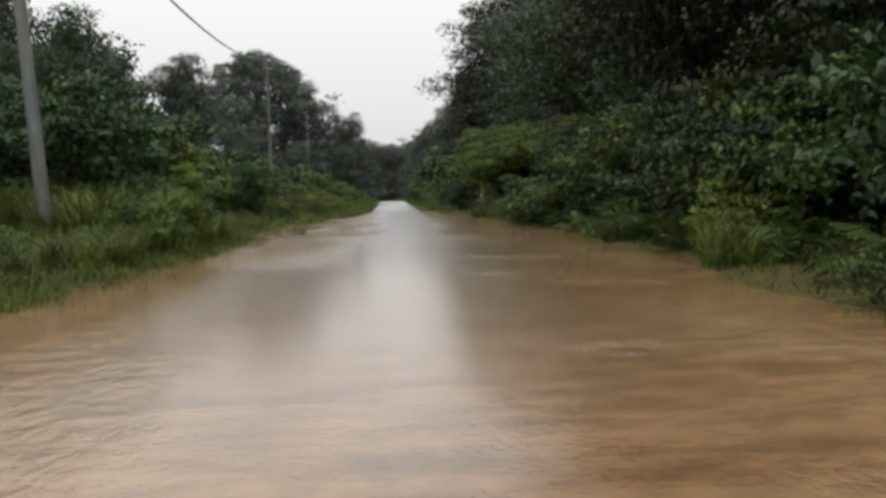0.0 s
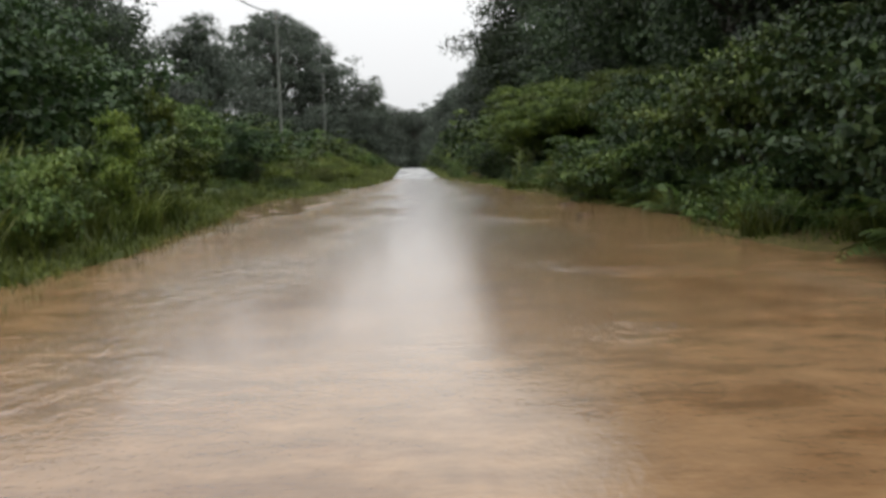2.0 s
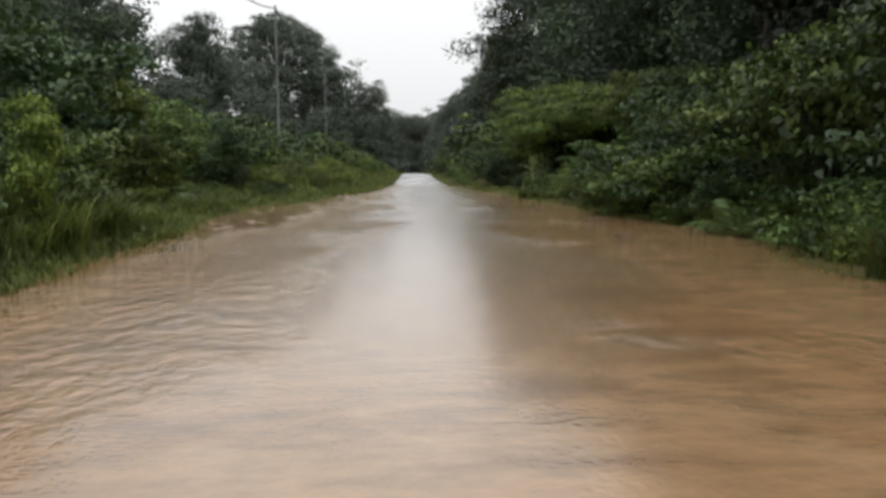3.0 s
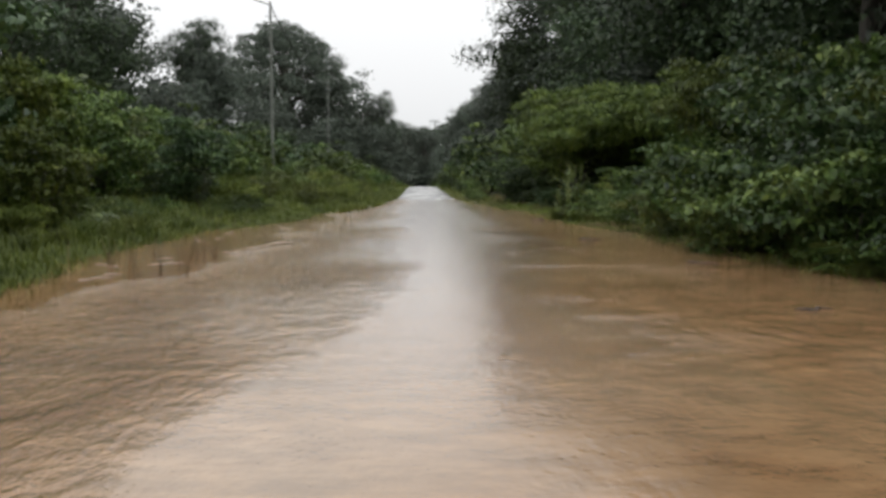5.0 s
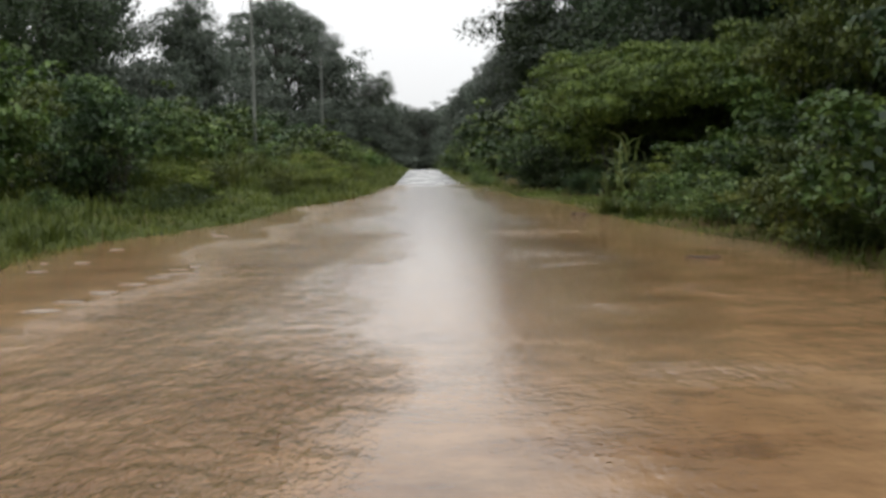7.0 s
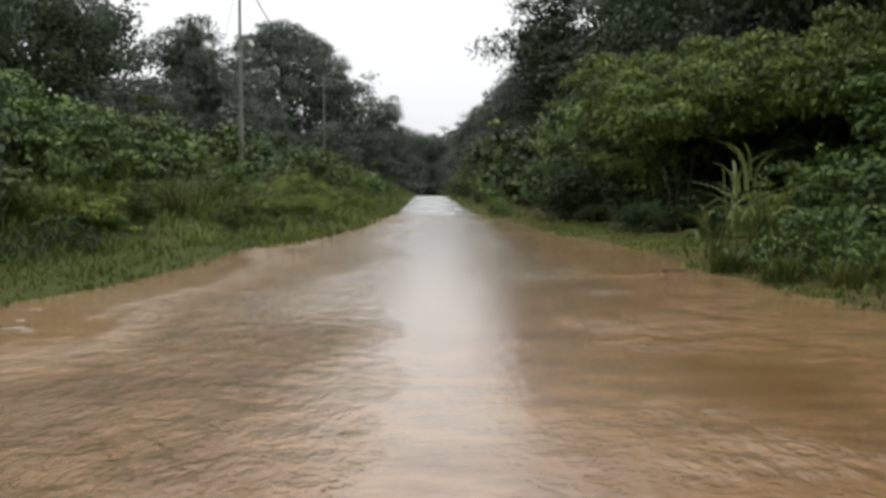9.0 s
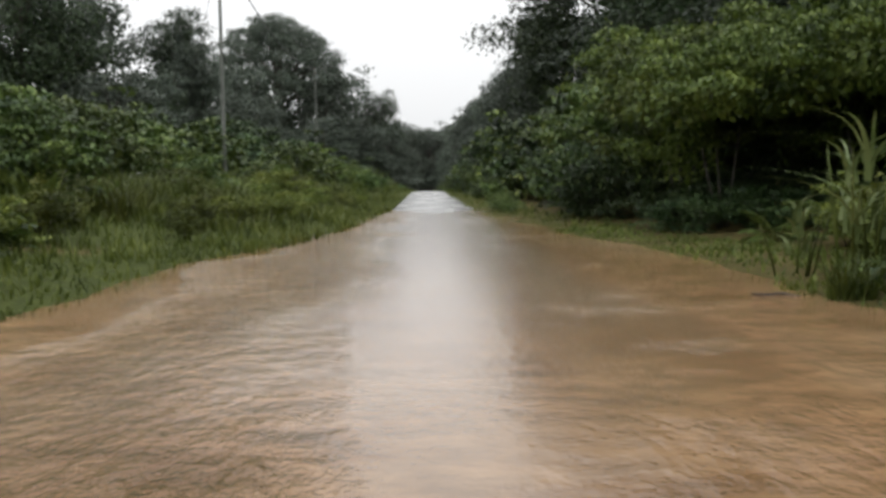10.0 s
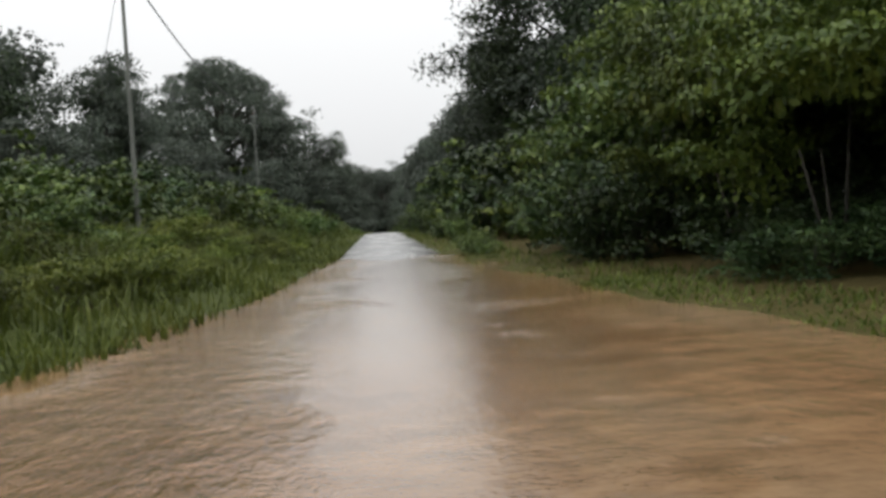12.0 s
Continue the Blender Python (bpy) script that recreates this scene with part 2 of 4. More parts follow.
    pits, b3 = noise_tex(n, l, 30.0, 2.0), n.new("ShaderNodeBump")
    b3.inputs["Distance"].default_value, b3.inputs["Strength"].default_value = 0.005, 0.8
    l.new(pits.outputs["Fac"], b3.inputs["Height"])
    l.new(b1.outputs["Normal"], b3.inputs["Normal"])
    l.new(b3.outputs["Normal"], b.inputs["Coat Normal"])
    return m


def concrete_material():
    m, n, l, b = material("weathered_concrete")
    t = noise_tex(n, l, 4.0, 6.0, stretch=(2.0, 2.0, 0.4))
    r = ramp(n, [(0.3, (0.095, 0.102, 0.09)), (0.7, (0.185, 0.192, 0.172))])
    l.new(t.outputs["Fac"], r.inputs["Fac"])
    l.new(r.outputs["Color"], b.inputs["Base Color"])
    b.inputs["Roughness"].default_value = 0.75
    return m


def plain_material(name, colour, rough, metal=0.0):
    m, n, l, b = material(name)
    t = noise_tex(n, l, 12.0, 4.0)
    lo, hi = [c * 0.75 for c in colour], [c * 1.2 for c in colour]
    r = ramp(n, [(0.3, lo), (0.7, hi)])
    l.new(t.outputs["Fac"], r.inputs["Fac"])
    l.new(r.outputs["Color"], b.inputs["Base Color"])
    b.inputs["Roughness"].default_value, b.inputs["Metallic"].default_value = rough, metal
    return m


GROUND, ROAD, WATER, CONCRETE = ground_material(), road_material(), water_material(), concrete_material()
STEEL = plain_material("galvanised_steel", (0.35, 0.36, 0.37), 0.45, 0.8)
RUBBER = plain_material("black_cable_jacket", (0.02, 0.02, 0.02), 0.6)
FROTH_GLINT = plain_material("froth_and_glint", (0.24, 0.19, 0.14), 0.6)
PORCELAIN = plain_material("brown_porcelain", (0.12, 0.06, 0.04), 0.25)


# ---- mesh helpers ----
def mesh_from(name, verts, faces, mat, smooth=False):
    me = bpy.data.meshes.new(name)
    me.from_pydata([tuple(v) for v in verts], [], faces)
    me.materials.append(mat)
    if smooth:
        me.polygons.foreach_set("use_smooth", [True] * len(me.polygons))
    me.update()
    return me


def leaf_mesh(name, verts, mat):
    """A mesh of loose leaves: verts is an array (count, corners, 3)."""
    k, c = verts.shape[:2]
    me = bpy.data.meshes.new(name)
    me.vertices.add(c * k)
    me.vertices.foreach_set("co", np.ascontiguousarray(verts, dtype=np.float32).ravel())
    me.loops.add(c * k)
    me.loops.foreach_set("vertex_index", np.arange(c * k, dtype=np.int32))
    me.polygons.add(k)
    me.polygons.foreach_set("loop_start", np.arange(0, c * k, c, dtype=np.int32))
    me.materials.append(mat)
    me.update(calc_edges=True)
    return me


def part(name, me, parent, label=""):
    ob = new(name, me)
    ob.parent = parent
    return tagged(ob, label) if label else ob


def tube(points, radii, sides=8):
    """Verts and faces of a closed tube along points."""
    verts, faces = [], []
    pts = [Vector(p) for p in points]
    for i, p in enumerate(pts):
        d = (pts[min(i + 1, len(pts) - 1)] - pts[max(i - 1, 0)]).normalized()
        a = d.cross(Vector((0.3, 1, 0.1))).normalized()
        c = d.cross(a)
        for k in range(sides):
            w = 2 * math.pi * k / sides
            verts.append(p + (a * math.cos(w) + c * math.sin(w)) * radii[i])
    for i in range(len(pts) - 1):
        for k in range(sides):
            k2 = (k + 1) % sides
            faces.append((i * sides + k, i * sides + k2, (i + 1) * sides + k2, (i + 1) * sides + k))
    faces.append(tuple(range(sides))[::-1])
    faces.append(tuple((len(pts) - 1) * sides + k for k in range(sides)))
    return verts, faces


def joined(pieces):
    verts, faces = [], []
    for v, f in pieces:
        o = len(verts)
        verts += list(v)
        faces += [tuple(i + o for i in q) for q in f]
    return verts, faces


def unit(a):
    return a / (np.linalg.norm(a, axis=-1, keepdims=True) + 1e-9)


def leaves(rng, pos, out, length, width, droop=0.35, spread=0.7):
    """Leaf corners at pos: each leaf faces roughly along out, points along a random way within its plane and hangs a little."""
    k = len(pos)
    nrm = unit(out + rng.normal(0, spread, (k, 3)) + np.array([0, 0, 0.85]))
    way = unit(np.cross(nrm, rng.normal(0, 1, (k, 3))) + np.array([0, 0, -droop]))
    side = unit(np.cross(way, nrm))
    size = rng.uniform(0.6, 1.25, (k, 1))
    le, wi = length * size, width * size
    base, tip = pos - way * le * 0.5, pos + way * le * 0.5
    tip = tip + np.array([0, 0, -0.18]) * le
    fold = nrm * wi * 0.18
    mid = pos - way * le * 0.08
    return np.stack([base, mid + side * wi * 0.5 + fold, tip, mid - side * wi * 0.5 + fold], 1)


def blob_points(rng, blobs, count, inner=0.0, upper=0.0):
    """Points on or in a heap of ellipsoids (x, y, z, rx, ry, rz), kept out of the inside of the others, and their outward ways."""
    bl = np.array(blobs, float)
    area = (bl[:, 3] * bl[:, 4] + bl[:, 3] * bl[:, 5] + bl[:, 4] * bl[:, 5])
    which = rng.choice(len(bl), count * 2, p=area / area.sum())
    d = unit(rng.normal(0, 1, (count * 2, 3)))
    if upper:
        flip = (d[:, 2] < 0) & (rng.random(count * 2) < upper)
        d[flip, 2] *= -1
    b = bl[which]
    r = rng.uniform(1 - inner - 0.12, 1.1, (count * 2, 1))
    r *= 1 + 0.16 * np.sin(d[:, :1] * 5 + which[:, None]) * np.sin(d[:, 1:2] * 6 + 2 * which[:, None]) + 0.1 * np.sin(d[:, 2:] * 9 + d[:, :1] * 7)
    pos = b[:, :3] + d * b[:, 3:] * r
    deep = np.zeros(len(pos), bool)
    for j, e in enumerate(bl):
        q = (((pos - e[:3]) / e[3:]) ** 2).sum(1)
        deep |= (q < 0.45) & (which != j)
    pos, d = pos[~deep][:count], d[~deep][:count]
    return pos, d


# ---- ground, road, water ----
LEFT_SHORE = [(-40, -6.4), (14, -6.4), (20, -6.15), (26, -6.5), (29, -6.95), (32.5, -6.9), (35.5, -6.3), (39, -5.6), (42, -5.75), (43.5, -5.2), (45, -4.85), (50, -4.45), (60, -4.1), (400, -4.0)]
RIGHT_SHORE = [(-40, 1.0), (13, 0.9), (17.5, 1.9), (20, 1.2), (23.5, 2.0), (28, 1.5), (33, 1.6), (36, 1.2), (38, 0.95), (41, 1.3), (43, 1.1), (45, 0.8), (47, 0.6), (50, 0.35), (54, -0.1), (60, -0.4), (400, -0.35)]


def along(table, y):
    return np.interp(y, [a for a, b in table], [b for a, b in table])


def lump(x, y, s=1.0):
    return np.sin(x * 1.7 * s + 0.3 * y) * 0.4 + np.sin(y * 1.1 * s - 0.7 * x + 1.3) * 0.35 + np.sin((x + y) * 2.9 * s) * 0.25


CREST = [(66, 0.0), (90, 0.18), (112, 0.4), (128, 0.2), (160, -0.5), (220, -1.2), (300, -1.8), (420, -2.2)]


def ground_height(x, y):
    left, right = along(LEFT_SHORE, y), along(RIGHT_SHORE, y)
    out = np.maximum(left - x, x - right)
    wet = np.clip((64 - y) / 12, 0, 1)
    inside = -0.22 * wet - 0.06 * (1 - wet)
    slope = np.where(x > -2, 0.035, 0.12)
    bank = np.clip(out * slope, 0, 0.5) + np.clip(out - 6, 0, 60) * 0.02
    edge = np.clip((out + 1.0) / 1.0, 0, 1)
    z = np.where(out > 0, bank, inside * (1 - edge) + 0.0 * edge)
    return z + 0.05 * lump(x, y) * np.clip(edge + 0.2, 0, 1) + 0.01 + along(CREST, y)


def build_ground():
    xs = np.concatenate([[-3000, -1500, -700, -350, -200, -130, -90], np.arange(-70, -16, 4.0), np.arange(-16, 12, 0.5), np.arange(12, 70, 4.0), [90, 130, 200, 350, 700, 1500, 3000]])
    ys = np.concatenate([[-3000, -1500, -700, -300, -150, -80], np.arange(-40, 4, 4.0), np.arange(4, 76, 0.6), np.arange(76, 220, 6.0), [240, 280, 340, 420, 700, 1500, 3000]])
    gx, gy = np.meshgrid(xs, ys)
    gz = ground_height(gx, gy)
    nx = len(xs)
    faces = [(j * nx + i, j * nx + i + 1, (j + 1) * nx + i + 1, (j + 1) * nx + i) for j in range(len(ys) - 1) for i in range(nx - 1)]
    ob = new("ground", mesh_from("ground", np.stack([gx.ravel(), gy.ravel(), gz.ravel()], 1), faces, GROUND, True))
    tagged(ob, "muddy roadside ground with wet turf along the flood", "ground", kind="structure")


def build_road():
    verts, faces = [], []
    ys = list(range(-60, 60, 6)) + list(range(60, 160, 3)) + list(range(160, 421, 10))
    for y in ys:
        z = float(np.interp(y, [-60, 52, 66], [-0.14, -0.12, 0.03]) + along(CREST, y))
        for x, dz in ((-3.95, -0.05), (-3.85, 0.0), (-2.1, 0.04), (-0.4, 0.0), (-0.3, -0.05)):
            verts.append((x + 0.02 * math.sin(y * 0.31), y, z + dz))
    for j in range(len(ys) - 1):
        for i in range(4):
            faces.append((j * 5 + i, j * 5 + i + 1, (j + 1) * 5 + i + 1, (j + 1) * 5 + i))
    ob = new("road", mesh_from("road", verts, faces, ROAD, True))
    tagged(ob, "narrow wet asphalt road rising out of the flood to a low crest", "road", kind="structure")


def build_water():
    verts, faces = [], []
    ys = np.arange(-60, 73, 1.5)
    xs = np.linspace(-9, 5, 15)
    for y in ys:
        for x in xs:
            verts.append((x, y, 0.0))
    n = len(xs)
    faces = [(j * n + i, j * n + i + 1, (j + 1) * n + i + 1, (j + 1) * n + i) for j in range(len(ys) - 1) for i in range(n - 1)]
    ob = new("water", mesh_from("water", verts, faces, WATER, True))
    tagged(ob, "brown silty flood water rippled by rain over the road", "water", kind="structure")


build_ground()
build_road()
build_water()


# ---- plants ----
def at(x, y, turn=0.0, size=1.0):
    z = float(ground_height(np.array(x, float), np.array(y, float))) - 0.03
    return Matrix.Translation((x, y, z)) @ Matrix.Rotation(turn, 4, 'Z') @ Matrix.Diagonal((size, size, size, 1))


def stems(rng, count, height, spread):
    pieces = []
    for _ in range(count):
        a, r = rng.uniform(0, 6.28), rng.uniform(0.1, 1) * spread
        x, y = math.cos(a) * r, math.sin(a) * r
        h = height * rng.uniform(0.6, 1.0)
        pieces.append(tube([(x * 0.2, y * 0.2, 0), (x * 0.5, y * 0.5, h * 0.4), (x, y, h)], [0.017, 0.013, 0.006], 5))
    return joined(pieces)


def make_bush(seed, mat, label, blobs, count, length, width, droop=0.35, drape=0, shoots=50, top_heavy=0.4, canes=9):
    """A bush about 2 m wide and 2 m high at size 1."""
    rng = np.random.default_rng(seed)
    ob = new("bush")
    tagged(ob, label, "bush", group="roadside bushes")
    top = max(e[2] + 0.3 * e[5] for e in blobs)
    v, f = stems(rng, canes, top * 0.8, 0.55)
    part("stem", mesh_from("stem", v, f, BARK, True), ob, "thin brown stems")
    # sprays of leaves all over the bush, and a looser fill behind them
    knot, away = blob_points(rng, blobs, 32, 0.05, top_heavy)
    knot = knot + away * rng.uniform(-0.22, 0.24, (len(knot), 1))
    sprays = [(*p, *(rng.uniform(0.18, 0.4) * np.array([1, 1, 0.45]))) for p in knot]
    pos, out = blob_points(rng, sprays, int(count * 0.8), 0.3, 0.8)
    deep, dout = blob_points(rng, [(*b[:3], b[3] * 0.6, b[4] * 0.6, b[5] * 0.6) for b in blobs], int(count * 0.24), 0.3, top_heavy - 0.4)
    q = [leaves(rng, pos, out, length, width, droop), leaves(rng, deep, dout, length * 1.5, width * 1.7, droop)]
    for _ in range(drape):
        i = rng.integers(len(pos))
        k = rng.integers(5, 12)
        line = pos[i] + np.stack([rng.normal(0, 0.04, k), rng.normal(0, 0.04, k), -np.arange(k) * length * 0.5], 1)
        q.append(leaves(rng, line, np.repeat(out[i:i + 1], k, 0), length, width, 0.8))
    for _ in range(shoots):
        i = rng.integers(len(pos))
        k = rng.integers(4, 9)
        way = unit(out[i] + np.array([0, 0, 0.5]) + rng.normal(0, 0.3, 3))
        t = np.arange(k)[:, None] * length * 0.42
        line = pos[i] + way * t + np.array([0, 0, -0.9]) * t * t + rng.normal(0, 0.02, (k, 3))
        q.append(leaves(rng, line, np.repeat(way[None], k, 0), length, width, 0.3, 1.0))
    q = np.concatenate(q)
    q = q[q[:, :, 2].min(1) > -0.05]
    part("foliage", leaf_mesh("foliage", q, mat), ob)
    return ob


HEAP = [(0, 0, 1.05, 0.75, 0.7, 0.6), (0.6, 0.2, 0.85, 0.5, 0.45, 0.42), (-0.6, 0.3, 0.95, 0.45, 0.5, 0.45), (0.1, -0.6, 0.8, 0.5, 0.4, 0.4), (-0.4, -0.4, 1.35, 0.42, 0.42, 0.4), (0.35, 0.1, 1.5, 0.4, 0.38, 0.36), (-0.1, 0.2, 0.35, 0.45, 0.4, 0.35)]
WIDE = [(0, 0, 0.8, 0.85, 0.8, 0.5), (0.85, 0.1, 0.62, 0.45, 0.5, 0.36), (-0.8, -0.2, 0.66, 0.48, 0.45, 0.38), (0.25, 0.5, 1.1, 0.5, 0.45, 0.38), (-0.35, -0.3, 1.2, 0.45, 0.45, 0.36), (0.45, -0.6, 0.66, 0.46, 0.38, 0.36), (0.1, 0, 0.3, 0.55, 0.5, 0.3)]
TALL = [(0, 0, 0.75, 0.5, 0.5, 0.45), (0.2, 0.1, 1.25, 0.48, 0.45, 0.42), (-0.3, -0.1, 1.65, 0.38, 0.4, 0.36), (0.22, -0.15, 2.0, 0.33, 0.33, 0.33), (-0.45, 0.25, 1.0, 0.36, 0.36, 0.34), (0.52, -0.2, 0.85, 0.34, 0.36, 0.32), (0, 0, 0.3, 0.35, 0.35, 0.3)]
LOW = [(0, 0, 0.35, 0.8, 0.7, 0.38), (0.6, 0.2, 0.3, 0.5, 0.5, 0.32), (-0.6, -0.1, 0.32, 0.5, 0.5, 0.35), (0.1, -0.4, 0.55, 0.4, 0.4, 0.3)]
OVER = [(0, 0, 1.35, 0.85, 0.8, 0.5), (0.7, 0.2, 1.2, 0.6, 0.6, 0.45), (-0.75, -0.1, 1.15, 0.6, 0.6, 0.45), (0.2, -0.55, 1.05, 0.6, 0.45, 0.4), (-0.3, 0.4, 1.55, 0.5, 0.5, 0.35), (0.4, 0.1, 1.65, 0.45, 0.45, 0.32), (0.2, 0.6, 0.6, 0.6, 0.4, 0.5)]
CANOPY = [(0, 0, 1.42, 0.95, 0.9, 0.42), (0.75, 0.2, 1.36, 0.65, 0.6, 0.38), (-0.8, -0.1, 1.26, 0.62, 0.6, 0.36), (0.1, -0.65, 1.32, 0.7, 0.5, 0.34), (-0.55, -0.55, 1.28, 0.5, 0.5, 0.33), (0.7, -0.5, 1.38, 0.5, 0.5, 0.33), (-0.3, 0.4, 1.58, 0.55, 0.5, 0.35), (0.4, 0.0, 1.63, 0.5, 0.45, 0.33), (0.1, 0.75, 0.8, 0.8, 0.3, 0.6)]
ROUND = [(0, 0, 1.0, 0.85, 0.85, 0.75), (0.5, -0.3, 0.8, 0.55, 0.5, 0.6), (-0.5, -0.3, 0.75, 0.55, 0.5, 0.6), (-0.4, 0.45, 0.8, 0.55, 0.5, 0.55), (0.4, 0.4, 0.9, 0.5, 0.5, 0.6), (0, -0.1, 1.5, 0.5, 0.5, 0.4), (0, 0, 0.4, 0.9, 0.9, 0.4)]

NEAR = {
    "weed": make_bush(19, LEAF_WEED, "waist-high green weeds on the wet bank", WIDE, 2600, 0.105, 0.055, shoots=30),
    "weed_light": make_bush(20, LEAF_WEED, "waist-high yellow-green weeds on the wet bank", HEAP, 2600, 0.105, 0.055, shoots=30),
    "dark": make_bush(11, LEAF_DARK, "dense dark green creeper-covered bush on the verge", HEAP, 3700, 0.087, 0.05, drape=70),
    "mid": make_bush(12, LEAF_MID, "leafy mid-green roadside bush with wet leaves", WIDE, 3700, 0.092, 0.052, drape=50),
    "light": make_bush(13, LEAF_LIGHT, "yellow-green shrub with wet leaves near the flood", TALL, 4400, 0.084, 0.048, drape=50),
    "broad": make_bush(14, LEAF_MID, "broad-leaved green bush hung with creepers", HEAP, 4600, 0.086, 0.05, drape=110),
    "tall": make_bush(15, LEAF_DARK, "tall dark green shrub in the roadside thicket", TALL, 3700, 0.083, 0.048, drape=50),
    "low": make_bush(16, LEAF_MID, "low green herbs at the water's edge", LOW, 1500, 0.085, 0.042),
    "over": make_bush(17, LEAF_MID, "overhanging green bush with a dark hollow beneath", OVER, 6400, 0.078, 0.043, drape=35, top_heavy=0.75),
    "canopy": make_bush(29, LEAF_OLIVE, "big overhanging yellow-green bush above a dark hollow", CANOPY, 13000, 0.052, 0.031, drape=10, shoots=90, top_heavy=0.6, canes=3),
    "creeper": make_bush(40, LEAF_MID, "broad-leaved green creeper draped over the thicket", HEAP, 2400, 0.078, 0.05, droop=0.7, drape=60, shoots=34),
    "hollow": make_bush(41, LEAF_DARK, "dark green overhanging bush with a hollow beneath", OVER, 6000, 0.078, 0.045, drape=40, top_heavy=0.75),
    # undergrowth added to fill the hollows, dark leaves helping out their shade
    "shade": make_bush(30, LEAF_DARK, "undergrowth beneath an overhanging bush, leaves coloured dark to deepen the hollow", WIDE, 3000, 0.08, 0.045, drape=20),
    "lit": make_bush(18, LEAF_LIGHT, "rounded light green creeper mound with wet leaves", ROUND, 5200, 0.083, 0.046, drape=90),
}
FAR = {
    "dark": make_bush(21, LEAF_DARK, "dense dark green bush at the back of the thicket", HEAP, 1200, 0.130, 0.081, drape=20, shoots=12),
    "mid": make_bush(22, LEAF_MID, "mid-green bush along the far verge", WIDE, 1200, 0.119, 0.076, drape=10, shoots=12),
    "light": make_bush(23, LEAF_LIGHT, "yellow-green shrub along the far verge", TALL, 1200, 0.119, 0.071, drape=10, shoots=12),
    "tall": make_bush(25, LEAF_DARK, "tall dark shrub along the far verge", TALL, 1200, 0.130, 0.081, drape=20, shoots=12),
    "pale": make_bush(42, LEAF_HAZE, "undergrowth far down the road, its leaves greyed to suggest haze", HEAP, 1000, 0.13, 0.085, drape=16, shoots=12),
    "lit": make_bush(28, LEAF_LIGHT, "rounded light green bush along the far verge", ROUND, 1200, 0.108, 0.065, drape=10, shoots=12),
}
TOP = {"weed": 1.55, "weed_light": 1.85, "dark": 1.85, "mid": 1.55, "light": 2.35, "broad": 1.85, "tall": 2.35, "low": 0.85, "over": 1.95, "lit": 1.9, "canopy": 1.95, "shade": 1.55, "creeper": 1.85, "hollow": 1.95, "pale": 1.85}
used = set()


def set_down(ob, m):
    """Puts the first of its kind at m, and copies of it after that."""
    if ob.name in used:
        return copy_thing(ob, m @ Matrix.Diagonal([1 / c for c in ob.scale] + [1]))
    used.add(ob.name)
    ob.matrix_basis = m
    return ob


def plant(kind, x, y, height, turn, wide=1.0):
    ob = (FAR if y > 66 else NEAR)[{"broad": "dark", "low": "mid", "over": "lit", "canopy": "lit", "shade": "dark", "weed": "mid", "weed_light": "light"}.get(kind, kind) if y > 66 else kind]
    s = height / TOP[kind]
    z = float(ground_height(np.array(x, float), np.array(y, float))) - 0.04
    return set_down(ob, Matrix.Translation((x, y, z)) @ Matrix.Rotation(turn, 4, 'Z') @ Matrix.Diagonal((s * wide, s * wide, s, 1)))


rng = np.random.default_rng(5)
CANOPY_TURN = math.radians(20)
for x, y, h, turn, w in [(3.4, 46.7, 3.7, CANOPY_TURN, 0.95), (6.1, 46.3, 4.3, -CANOPY_TURN, 0.95), (3.7, 49.8, 4.3, CANOPY_TURN, 0.9), (6.2, 49.6, 4.8, -CANOPY_TURN, 0.95), (8.7, 48.0, 5.1, -CANOPY_TURN, 0.9), (4.8, 52.6, 5.0, 3.0, 0.9)]:
    plant("canopy", x, y, h, turn, w)

